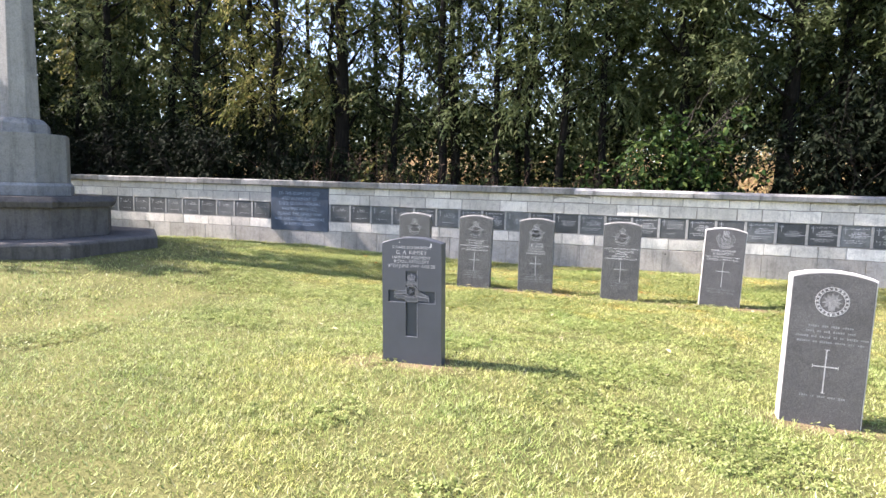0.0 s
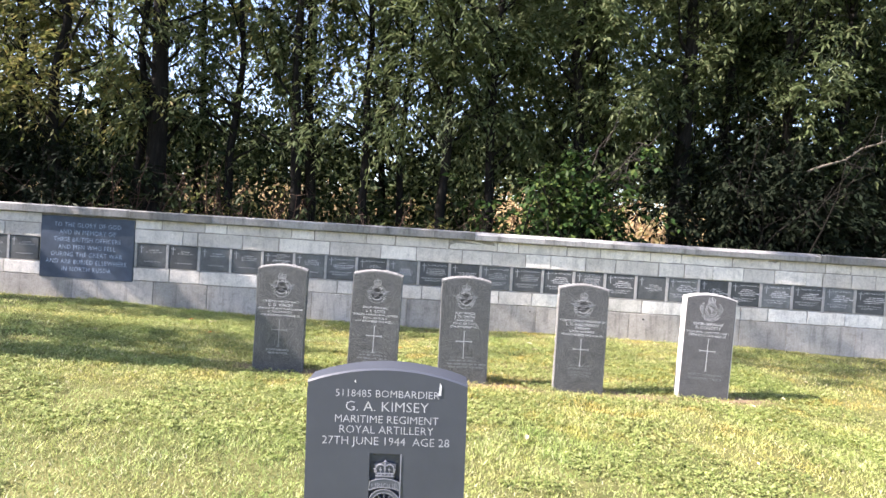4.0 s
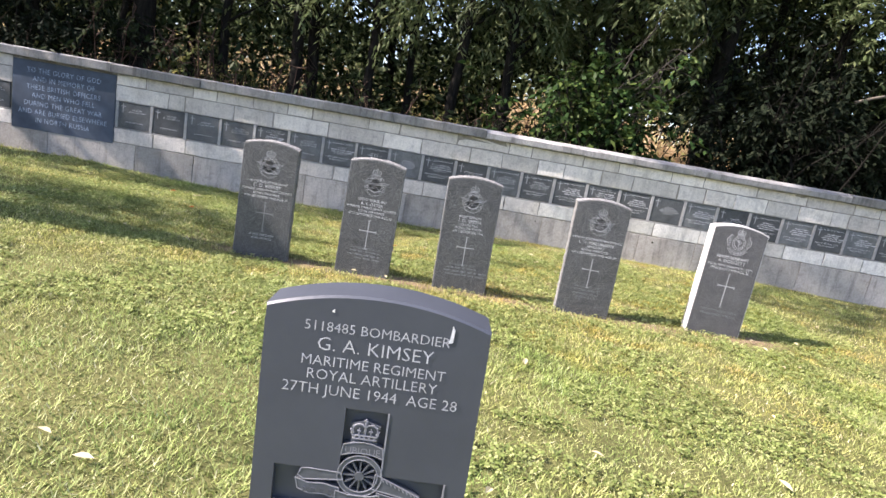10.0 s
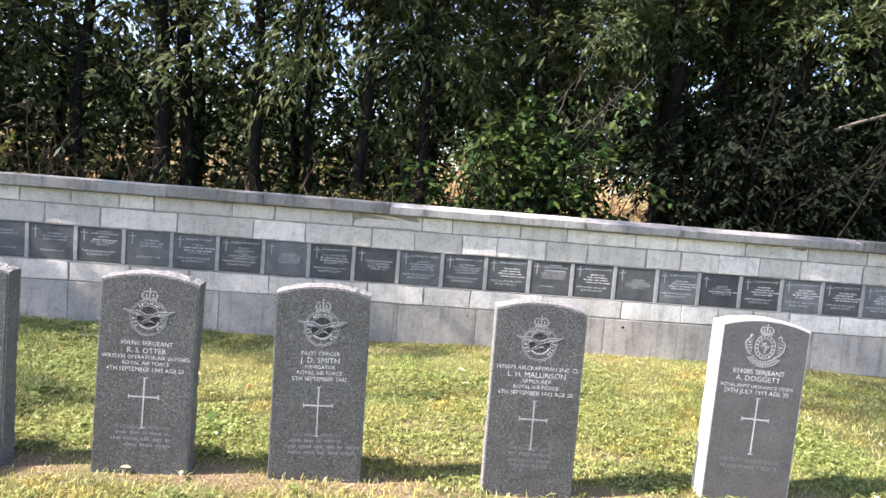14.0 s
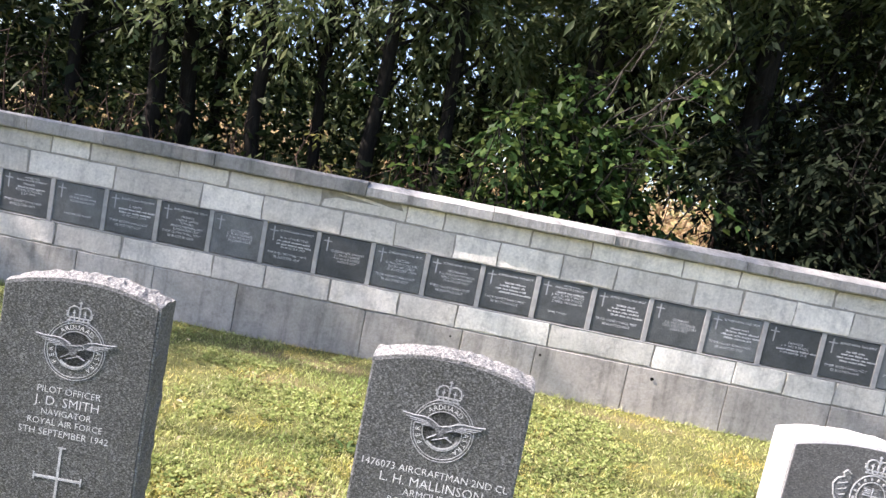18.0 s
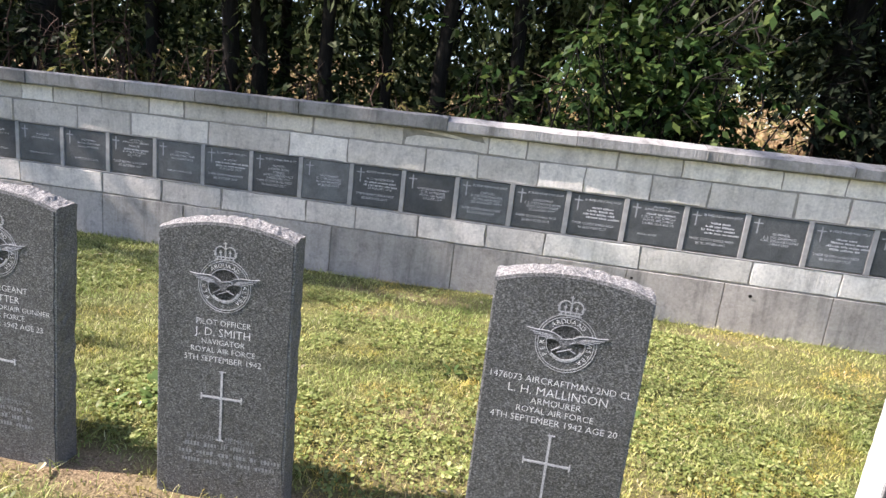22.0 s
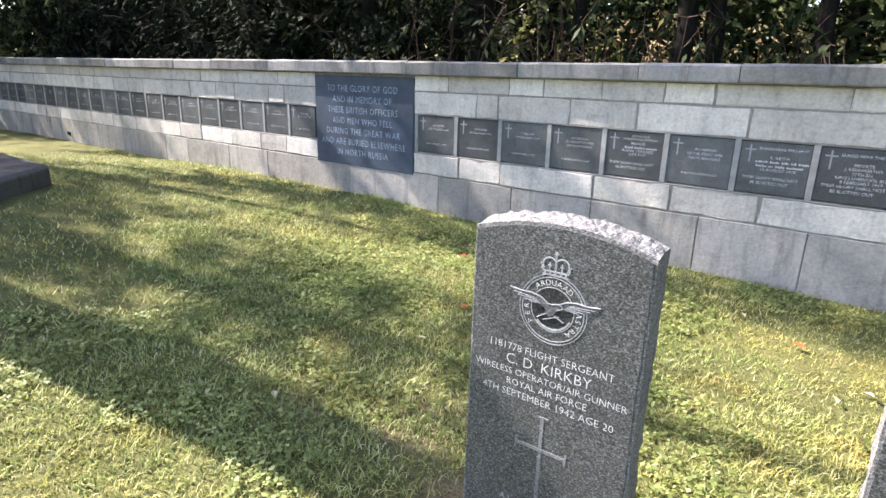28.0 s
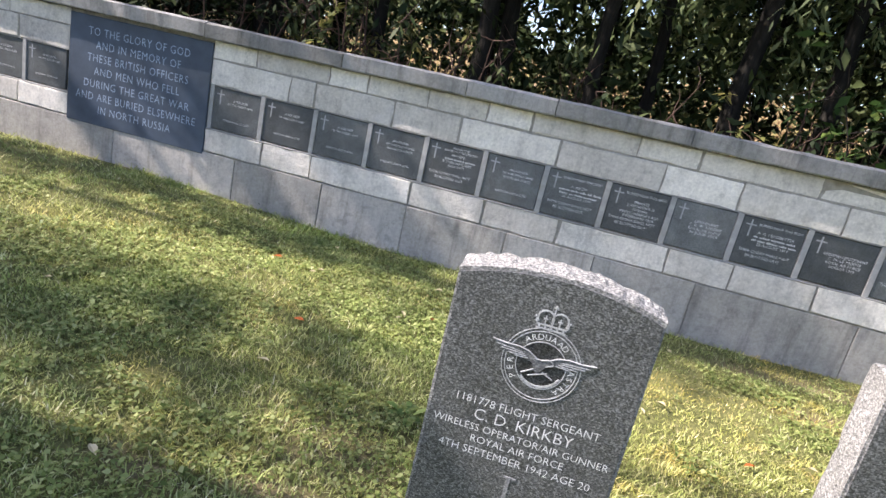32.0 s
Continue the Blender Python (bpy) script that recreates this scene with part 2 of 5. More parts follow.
def grass_material():
    m = Mat("grass_blades", rough=0.6, spec=0.22)
    tone = m.ramp(m.random(True), (0.0, (0.12, 0.15, 0.036)), (0.35, (0.325, 0.375, 0.11)), (0.75, (0.485, 0.505, 0.185)), (0.95, (0.60, 0.57, 0.28)), (1.0, (0.74, 0.69, 0.47)))
    patch = m.ramp(m.noise(0.9, 5), (0.3, (0.66, 0.84, 0.62)), (0.5, (1.0, 1.0, 1.0)), (0.7, (1.28, 1.14, 1.05)))
    tuft = m.ramp(m.noise(13, 3), (0.36, 0.66), (0.52, 1.0), (0.66, 1.16))
    thatch = m.ramp(m.noise(2.4, 5, 0.65), (0.50, (1.0, 1.0, 1.0)), (0.62, (1.12, 0.88, 0.68)))
    sep = m.n.new("ShaderNodeSeparateXYZ")
    m.l.new(m.pos, sep.inputs[0])
    back = m.ramp(m.math("MULTIPLY", m.math("SUBTRACT", sep.outputs[1], 5.6), 0.7), (0.0, 0.15), (1.0, 1.0))          # the drier turf lies towards the wall
    left = m.ramp(m.math("MULTIPLY", m.math("ADD", sep.outputs[0], 2.9), 0.6), (0.0, 0.45), (1.0, 1.0))
    thatch = m.mix(m.math("MULTIPLY", back, left), (0.92, 0.99, 1.02), thatch)
    m.colour(m.mix(1.0, m.mix(1.0, m.mix(1.0, tone, patch, "MULTIPLY"), tuft, "MULTIPLY"), thatch, "MULTIPLY"))
    return m.leafy(0.28).m


def leaf_material(name, a, b, c, share=0.35, rough=0.58, scale=0.5, spec=0.10):
    m = Mat(name, rough=rough, spec=spec)
    tone = m.ramp(m.random(True), (0.0, a), (0.6, b), (1.0, c))
    big = m.ramp(m.noise(scale, 4), (0.3, 0.7), (0.7, 1.25))
    m.colour(m.mix(1.0, tone, big, "MULTIPLY"))
    return m.leafy(share).m


M_GROUND = ground_material()
M_GRASS = grass_material()
M_CLOVER = leaf_material("clover_leaf", (0.12, 0.165, 0.042), (0.25, 0.30, 0.092), (0.43, 0.46, 0.19), 0.3, 0.5, 2.0, 0.22)
M_WILLOW = leaf_material("willow_leaf", (0.065, 0.09, 0.036), (0.095, 0.125, 0.052), (0.165, 0.185, 0.088), 0.42)
# willow leaf with the shade of low and crowded foliage put into its colour
M_WILLOW_SHADED = leaf_material("shaded_willow_leaf", (0.012, 0.021, 0.008), (0.022, 0.036, 0.013), (0.065, 0.08, 0.032), 0.18)
M_OLIVE = leaf_material("autumn_olive_leaf", (0.095, 0.112, 0.034), (0.15, 0.16, 0.052), (0.26, 0.22, 0.08), 0.45)
M_BROAD = leaf_material("broad_shrub_leaf", (0.022, 0.05, 0.015), (0.04, 0.08, 0.022), (0.11, 0.15, 0.04), 0.3, 0.5)
# near-black bush leaf: the shade under the crowns is in its colour
M_SHADE_LEAF = leaf_material("shade_toned_bush_leaf", (0.007, 0.012, 0.006), (0.011, 0.018, 0.009), (0.025, 0.031, 0.016), 0.12, 0.8)
M_REED = leaf_material("dry_reed", (0.30, 0.24, 0.09), (0.42, 0.34, 0.13), (0.28, 0.33, 0.09), 0.4, 0.7)
M_SILVER = leaf_material("pale_willow_leaf", (0.06, 0.08, 0.038), (0.10, 0.13, 0.062), (0.20, 0.23, 0.13), 0.4, 0.5)
M_FALLEN_RED = leaf_material("red_fallen_leaf", (0.42, 0.10, 0.03), (0.52, 0.16, 0.05), (0.58, 0.28, 0.09), 0.25, 0.7)
M_WEED = leaf_material("weed_leaf", (0.09, 0.15, 0.04), (0.14, 0.22, 0.06), (0.24, 0.31, 0.10), 0.3, 0.45, 3.0, 0.4)
M_BRACKEN = leaf_material("dry_bracken", (0.33, 0.22, 0.12), (0.48, 0.36, 0.21), (0.32, 0.32, 0.12), 0.4, 0.7)
M_FALLEN = leaf_material("fallen_leaf", (0.50, 0.40, 0.20), (0.62, 0.58, 0.42), (0.48, 0.17, 0.05), 0.2, 0.7)


def bark_material():
    m = Mat("bark", rough=0.95, spec=0.15)
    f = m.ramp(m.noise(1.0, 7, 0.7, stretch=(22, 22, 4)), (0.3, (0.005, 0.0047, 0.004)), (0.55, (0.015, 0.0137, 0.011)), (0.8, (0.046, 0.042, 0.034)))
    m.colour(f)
    m.bump(m.noise(1.0, 6, 0.7, stretch=(40, 40, 8)), 0.9, 0.02)
    return m.m


M_BARK = bark_material()
# twig colour darkened to stand for shade on the thin boughs
M_TWIG_SHADED = plain("shaded_twig", (0.032, 0.027, 0.021), 0.9, 0.3, 20)
M_TWIG = plain("pale_twig", (0.13, 0.11, 0.085), 0.9, 0.3, 20)
M_REDSTEM = plain("reddish_stem", (0.055, 0.032, 0.022), 0.9, 0.3, 20)


# ---- mesh helpers ----
def mesh_of(name, verts, faces, mat=None, smooth=False):
    me = bpy.data.meshes.new(name)
    me.from_pydata([tuple(v) for v in verts], [], faces)
    if mat:
        me.materials.append(mat)
    if smooth:
        me.polygons.foreach_set("use_smooth", [True] * len(me.polygons))
    me.update()
    return me


def soup(name, verts, tris, mat):
    """A mesh from arrays of vertices and triangles."""
    me = bpy.data.meshes.new(name)
    verts, tris = np.asarray(verts, np.float32), np.asarray(tris, np.int32)
    me.vertices.add(len(verts))
    me.vertices.foreach_set("co", verts.ravel())
    me.loops.add(tris.size)
    me.loops.foreach_set("vertex_index", tris.ravel())
    me.polygons.add(len(tris))
    me.polygons.foreach_set("loop_start", np.arange(0, tris.size, 3, dtype=np.int32))
    me.materials.append(mat)
    me.update(calc_edges=True)
    return me


def part(name, bm, material, parent, label="", smooth=False):
    me = bpy.data.meshes.new(name)
    bm.to_mesh(me)
    bm.free()
    if material:
        me.materials.append(material)
    if smooth:
        me.polygons.foreach_set("use_smooth", [True] * len(me.polygons))
    ob = new(name, me)
    ob.parent = parent
    if label:
        tagged(ob, label)
    return ob


def child(name, me, parent, m=None, label=""):
    ob = new(name, me)
    ob.parent = parent
    if m is not None:
        ob.matrix_basis = m
    if label:
        tagged(ob, label)
    return ob


def empty(name, m, label, category, group="", kind=""):
    ob = new(name)
    ob.empty_display_size = 0.2
    ob.matrix_basis = m
    return tagged(ob, label, category, group, kind)


def add_box(bm, x0, x1, y0, y1, z0, z1):
    v = [bm.verts.new((x, y, z)) for x in (x0, x1) for y in (y0, y1) for z in (z0, z1)]
    for f in ((0, 1, 3, 2), (4, 6, 7, 5), (0, 4, 5, 1), (2, 3, 7, 6), (0, 2, 6, 4), (1, 5, 7, 3)):
        bm.faces.new([v[i] for i in f])


def block_mesh(name, w, h, d, mat, ch=0.006, jit=0.0, rnd=random):
    """A stone block whose front (-y) edges are worn; x from 0 to w, z from 0 to h, front at y = 0."""
    j = lambda: rnd.uniform(-jit, jit)
    nx, nz = (max(1, min(7, round(w / 0.09))), 2) if jit else (1, 1)
    ring = [(w * i / nx, 0) for i in range(nx)] + [(w, h * i / nz) for i in range(nz)] + [(w - w * i / nx, h) for i in range(nx)] + [(0, h - h * i / nz) for i in range(nz)]
    n = len(ring)
    back = [(x, d, z) for x, z in ring]
    rim = [(x + j(), ch, z + j() * 0.7) for x, z in ring]
    face = [(min(max(x, ch), w - ch) + j(), j() * 0.4, min(max(z, ch), h - ch) + j()) for x, z in ring]
    v, f = back + rim + face, [tuple(range(2 * n, 3 * n)), tuple(range(n))[::-1]]
    for i in range(n):
        k = (i + 1) % n
        f += [(i, k, k + n, i + n), (i + n, k + n, k + 2 * n, i + 2 * n)]
    return mesh_of(name, v, f, mat)


_texts = {}


def text_mesh(body, size, mat, squeeze=1.0, spacing=1.0, line=1.0):
    """Lettering as a flat mesh in the xz plane that faces -y, centred in x, its first baseline at z = 0."""
    key = (body, size, mat.name, squeeze, spacing, line)
    if key not in _texts:
        cu = bpy.data.curves.new("lettering", "FONT")
        cu.body, cu.size, cu.align_x, cu.resolution_u = body, size, "CENTER", 2
        cu.space_character, cu.space_line, cu.offset = spacing, line, -0.011 * size
        ob = bpy.data.objects.new("lettering", cu)
        scene.collection.objects.link(ob)
        bpy.context.view_layer.update()
        me = bpy.data.meshes.new_from_object(ob.evaluated_get(bpy.context.evaluated_depsgraph_get()))
        bpy.data.objects.remove(ob)
        me.transform(Matrix.Rotation(radians(90), 4, "X") @ Matrix.Diagonal((squeeze, 1, 1, 1)))
        me.materials.clear()
        me.materials.append(mat)
        me.name = "lettering"
        _texts[key] = me
    return _texts[key]


def letters_of(me):
    """Splits a line of lettering into one mesh a letter, from left to right."""
    co = [v.co.copy() for v in me.vertices]
    root = list(range(len(co)))

    def top(i):
        while root[i] != i:
            root[i] = root[root[i]]
            i = root[i]
        return i

    for p in me.polygons:
        for i in p.vertices[1:]:
            root[top(i)] = top(p.vertices[0])
    groups = {}
    for p in me.polygons:
        groups.setdefault(top(p.vertices[0]), []).append(list(p.vertices))
    out = []
    for faces in groups.values():
        used = sorted({i for f in faces for i in f})
        at = {i: k for k, i in enumerate(used)}
        out.append((min(co[i].x for i in used), mesh_of("letter", [co[i] for i in used], [tuple(at[i] for i in f) for f in faces], me.materials[0])))
    return [m for _, m in sorted(out, key=lambda q: q[0])]


def add_ring(bm, cx, cz, r0, r1, y, n=40, a0=0.0, a1=360.0, sz=1.0, thick=0.003):
    """A raised flat ring or arc, facing -y."""
    rows = []
    full = abs(a1 - a0) >= 359.9
    for i in range(n if full else n + 1):
        a = radians(a0 + (a1 - a0) * i / n)
        c, s = math.cos(a), math.sin(a)
        rows.append([bm.verts.new((cx + r * c, yy, cz + r * s * sz)) for r, yy in ((r0, y + thick), (r0, y), (r1, y), (r1, y + thick))])
    m = len(rows)
    for i in range(m if full else m - 1):
        p, q = rows[i], rows[(i + 1) % m]
        for k in range(3):
            bm.faces.new((p[k], p[k + 1], q[k + 1], q[k]))


def add_plate(bm, pts, y, thick=0.003):
    """A raised flat plate from an outline in x and z, facing -y."""
    f = [bm.verts.new((x, y, z)) for x, z in pts]
    b = [bm.verts.new((x, y + thick, z)) for x, z in pts]
    n = len(pts)
    try:
        bm.faces.new(f)
        for i in range(n):
            bm.faces.new((f[i], f[(i + 1) % n], b[(i + 1) % n], b[i]))
    except ValueError:
        pass


def add_bar(bm, x0, z0, x1, z1, w, y, thick=0.003):
    d = Vector((x1 - x0, z1 - z0)).normalized() * w / 2
    n = Vector((-d.y, d.x))
    add_plate(bm, [(x0 - n.x, z0 - n.y), (x1 - n.x, z1 - n.y), (x1 + n.x, z1 + n.y), (x0 + n.x, z0 + n.y)], y, thick)


# ---- ground ----
WALL_Y, WALL_X0, WALL_X1 = 10.272, -17.6, 9.0
STONES = {"a": -2.366, "b": -1.592, "c": -0.847, "d": 0.102, "e": 1.140}
ROW_Y = 7.54
STONE_Y = {"a": 7.532, "b": 7.533, "c": 7.553, "d": 7.538, "e": 7.583}
K_POS, F_POS = (-1.138, 4.256), (1.25, 4.42)
CROSS_POS = (-7.70, 6.60)


def lawn_z(x, y):
    """The lie of the land."""
    z = 0.018 * np.sin(0.9 * x + 0.4) * np.sin(0.7 * y + 1.0) + 0.008 * np.sin(2.3 * x - 1.1 * y)
    z = z - 0.05 * np.exp(-((x - 1.3) ** 2 + (y - 4.4) ** 2) / 1.6)
    z = z + 0.28 * np.exp(-((x - CROSS_POS[0]) ** 2 + (y - CROSS_POS[1]) ** 2) / 10.0)      # the mound of the cross
    z = z + 0.085 * np.exp(-((x - CROSS_POS[0]) ** 2 + (y - CROSS_POS[1]) ** 2) / 5.0)
    z = z + 0.05 * np.exp(-((x + 0.8) ** 2 + (y - 4.4) ** 2) / 1.1)          # a slight swell round the slate stone
    return z - 0.02


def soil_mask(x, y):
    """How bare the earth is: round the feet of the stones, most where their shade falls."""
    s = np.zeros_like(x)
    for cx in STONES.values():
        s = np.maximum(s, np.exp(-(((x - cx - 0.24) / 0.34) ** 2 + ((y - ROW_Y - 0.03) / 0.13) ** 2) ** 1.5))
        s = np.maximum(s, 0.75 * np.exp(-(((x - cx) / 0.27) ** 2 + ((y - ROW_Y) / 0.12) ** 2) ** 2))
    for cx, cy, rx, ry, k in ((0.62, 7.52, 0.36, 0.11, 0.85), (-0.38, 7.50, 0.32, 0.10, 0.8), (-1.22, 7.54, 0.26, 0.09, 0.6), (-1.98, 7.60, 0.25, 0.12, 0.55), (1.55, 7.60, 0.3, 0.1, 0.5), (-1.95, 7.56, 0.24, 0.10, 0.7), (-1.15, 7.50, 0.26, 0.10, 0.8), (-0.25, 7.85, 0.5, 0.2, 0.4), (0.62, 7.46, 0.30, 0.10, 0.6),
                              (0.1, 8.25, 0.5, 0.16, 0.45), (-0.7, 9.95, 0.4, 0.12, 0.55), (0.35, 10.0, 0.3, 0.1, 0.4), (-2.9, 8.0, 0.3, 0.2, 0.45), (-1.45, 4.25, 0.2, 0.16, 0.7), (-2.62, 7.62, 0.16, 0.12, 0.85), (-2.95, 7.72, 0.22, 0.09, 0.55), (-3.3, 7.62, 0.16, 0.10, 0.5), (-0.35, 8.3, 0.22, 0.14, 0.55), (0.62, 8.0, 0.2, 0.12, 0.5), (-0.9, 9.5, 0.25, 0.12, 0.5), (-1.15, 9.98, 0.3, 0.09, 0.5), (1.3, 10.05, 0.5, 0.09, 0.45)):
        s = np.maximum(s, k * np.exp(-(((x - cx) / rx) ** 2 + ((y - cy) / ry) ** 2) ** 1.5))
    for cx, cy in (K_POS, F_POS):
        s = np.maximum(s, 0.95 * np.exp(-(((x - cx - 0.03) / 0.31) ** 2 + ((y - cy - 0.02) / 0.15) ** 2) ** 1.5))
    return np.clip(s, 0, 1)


def spread(a, b, step, far, ratio=1.35):
    inner = list(np.arange(a, b + 1e-6, step))
    lo, hi, d = [], [], step
    while (inner[0] if not lo else lo[-1]) > -far:
        d *= ratio
        lo.append((inner[0] if not lo else lo[-1]) - d)
    d = step
    while (inner[-1] if not hi else hi[-1]) < far:
        d *= ratio
        hi.append((inner[-1] if not hi else hi[-1]) + d)
    return np.array(lo[::-1] + inner + hi)


def build_ground():
    xs, ys = spread(-11, 6, 0.08, 900), spread(-3, 10.4, 0.08, 900, 1.25)
    gx, gy = np.meshgrid(xs, ys, indexing="ij")
    near = (gx > -40) & (gx < 40) & (gy > -40) & (gy < 40)
    gz = np.where(near, lawn_z(gx, gy), -0.02) - 0.03 * np.clip((gy - 10.5) / 3, 0, 1)
    rise = np.clip((gy - 20.5) / 11, 0, 1)
    gz = gz + (2.5 + 0.35 * np.sin(gx * 0.45)) * rise * rise * (3 - 2 * rise)          # the dry bank behind the trees
    nx, ny = len(xs), len(ys)
    idx = np.arange(nx * ny).reshape(nx, ny)
    a, b, c, d = idx[:-1, :-1].ravel(), idx[1:, :-1].ravel(), idx[1:, 1:].ravel(), idx[:-1, 1:].ravel()
    tris = np.concatenate([np.stack([a, b, c], 1), np.stack([a, c, d], 1)])
    me = soup("ground", np.stack([gx.ravel(), gy.ravel(), gz.ravel()], 1), tris, M_GROUND)
    me.polygons.foreach_set("use_smooth", [True] * len(me.polygons))
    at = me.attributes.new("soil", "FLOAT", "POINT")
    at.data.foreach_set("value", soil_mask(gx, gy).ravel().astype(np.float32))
    return tagged(new("ground", me), "mown lawn with dry field beyond the wall", "ground", kind="structure")


build_ground()

# ---- memorial wall ----
rw = random.Random(11)
Z_BASE, Z_BAND, Z_TAB, Z_C2, Z_C1, Z_COP, Z_TOP = 0.335, 0.505, 0.515, 0.822, 1.0, 1.128, 1.238
PANEL_X0, PANEL_X1, PANEL_Z0, PANEL_Z1 = -6.270, -5.062, 0.312, 1.105

wall = empty("wall_memorial", pose(0, 0, 0), "long low memorial wall of pale limestone blocks", "wall", kind="structure")
bm = bmesh.new()
add_box(bm, WALL_X0, WALL_X1, WALL_Y + 0.03, WALL_Y + 0.44, -0.3, Z_COP - 0.002)
add_box(bm, WALL_X0, WALL_X1, WALL_Y + 0.0055, WALL_Y + 0.03, -0.3, Z_TAB - 0.012)
add_box(bm, WALL_X0, WALL_X1, WALL_Y + 0.0055, WALL_Y + 0.03, Z_C2 + 0.002, Z_COP - 0.002)
part("mortar_core", bm, M_MORTAR, wall)


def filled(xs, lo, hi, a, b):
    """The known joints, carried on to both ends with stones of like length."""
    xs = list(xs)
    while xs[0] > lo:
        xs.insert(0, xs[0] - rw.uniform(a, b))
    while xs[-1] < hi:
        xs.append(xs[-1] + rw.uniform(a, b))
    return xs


def course(joints, z0, z1, mat, proud=0.0, skip=True, jit=0.0060, depth=0.1):
    for x0, x1 in zip(joints, joints[1:]):
        if skip and x1 > PANEL_X0 + 0.02 and x0 < PANEL_X1 - 0.02:
            x0, x1 = (x0, PANEL_X0 - 0.004) if x0 < PANEL_X0 - 0.05 else (PANEL_X1 + 0.004, x1)
            if x1 - x0 < 0.06 or x1 > PANEL_X1 + 1.2:
                continue
        if mat is M_BAND and x1 < 0.15:
            mat_here = M_ASHLAR
        else:
            mat_here = mat
        g = rw.uniform(0.009, 0.019) if skip else 0.007
        me = block_mesh("stone_block", x1 - x0 - g, z1 - z0 - 0.014, depth, mat_here, rw.uniform(0.002, 0.004) if skip else 0.003, jit, rw)
        child("stone_block", me, wall, pose(x0 + g / 2, WALL_Y - proud + (rw.uniform(-0.004, 0.005) if skip else 0.0), z0 + 0.007))


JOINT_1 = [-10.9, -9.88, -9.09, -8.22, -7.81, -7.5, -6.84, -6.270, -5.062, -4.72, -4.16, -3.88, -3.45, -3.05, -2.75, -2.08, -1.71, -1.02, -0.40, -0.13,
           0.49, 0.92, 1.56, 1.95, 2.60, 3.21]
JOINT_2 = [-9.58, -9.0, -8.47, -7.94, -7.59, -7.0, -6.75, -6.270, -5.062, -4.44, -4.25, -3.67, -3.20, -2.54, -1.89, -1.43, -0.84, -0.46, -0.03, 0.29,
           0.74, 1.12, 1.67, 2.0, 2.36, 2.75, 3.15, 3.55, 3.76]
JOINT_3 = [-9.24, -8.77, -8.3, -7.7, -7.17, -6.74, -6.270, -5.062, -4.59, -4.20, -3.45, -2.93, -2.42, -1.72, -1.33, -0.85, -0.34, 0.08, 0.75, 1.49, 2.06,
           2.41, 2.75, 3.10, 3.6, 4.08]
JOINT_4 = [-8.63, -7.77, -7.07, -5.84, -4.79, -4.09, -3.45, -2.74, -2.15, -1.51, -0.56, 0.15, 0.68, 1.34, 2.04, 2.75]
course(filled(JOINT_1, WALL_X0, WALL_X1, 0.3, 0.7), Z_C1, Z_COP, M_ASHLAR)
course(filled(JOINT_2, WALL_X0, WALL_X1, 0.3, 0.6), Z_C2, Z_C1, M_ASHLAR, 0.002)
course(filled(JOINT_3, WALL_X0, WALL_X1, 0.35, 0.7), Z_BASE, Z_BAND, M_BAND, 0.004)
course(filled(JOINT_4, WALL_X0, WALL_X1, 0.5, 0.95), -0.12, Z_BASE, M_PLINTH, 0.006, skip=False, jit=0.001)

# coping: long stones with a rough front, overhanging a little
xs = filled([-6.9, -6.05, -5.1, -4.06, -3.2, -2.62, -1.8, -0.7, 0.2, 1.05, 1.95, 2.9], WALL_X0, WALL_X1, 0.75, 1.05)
for x0, x1 in zip(xs, xs[1:]):
    n = max(4, int((x1 - x0) / 0.09))
    high, slope = Z_TOP - Z_COP, (0.034 if -0.8 < x0 < 2.95 else 0.010)          # the middle stones have a weathered front slope
    prof = [(0.44 + 0.08, 0.0), (0.44 + 0.08, 0.10), (0.44, high), (0.012 + 3.0 * slope, high - 0.001), (-0.002, high - slope - 0.006), (0.0, 0.010), (0.008, 0.0)]
    v, f = [], []
    for i in range(n + 1):
        for k, (y, z) in enumerate(prof):
            front = 3 <= k <= 6
            v.append(((x1 - x0 - 0.005) * i / n, y + (rw.uniform(-0.004, 0.004) if front else 0), z + (rw.uniform(-0.003, 0.002) if k in (3, 4) else 0)))
    m = len(prof)
    for i in range(n):
        for k in range(m):
            p, q = i * m + k, i * m + (k + 1) % m
            f.append((p, q, q + m, p + m))
    f += [tuple(range(m)), tuple(range(n * m, n * m + m))[::-1]]
    child("coping_stone", mesh_of("coping_stone", v, f, M_COPING_TOOLED if -0.8 < x0 < 2.95 else M_COPING), wall, pose(x0, WALL_Y - 0.063 + rw.uniform(-0.006, 0.006), Z_COP + rw.uniform(-0.004, 0.003)))

# drill holes and chips in the base course: flat discs painted dark for shade
for x, z, r in ((1.516, 0.262, 0.013), (0.07, 0.272, 0.008), (0.72, 0.27, 0.010), (-4.55, 0.06, 0.006)):
    bm = bmesh.new()
    bmesh.ops.create_circle(bm, cap_ends=True, segments=9, radius=r)
    for p in bm.verts:
        p.co = Vector((p.co.x * rw.uniform(0.8, 1.2), 0, p.co.y * rw.uniform(0.7, 1.1)))
    ob = part("bolt_hole", bm, M_BARK, wall, "flat dark disc for the shade of a small hole")
    ob.matrix_basis = pose(x, WALL_Y - 0.0115, z)

# ---- slate tablets ----
TAB_H, TAB_Y = Z_C2 - Z_TAB - 0.012, WALL_Y + 0.006


BURIED, CEMETERY = "BURIED NEAR THIS SPOT", ("KNOWN TO BE", "BURIED IN THIS CEMETERY")
GLORY = [("THEIR GLORY SHALL NOT", 0.290, 0.080, -0.008), ("BE BLOTTED OUT", 0.195, 0.052, -0.008)]


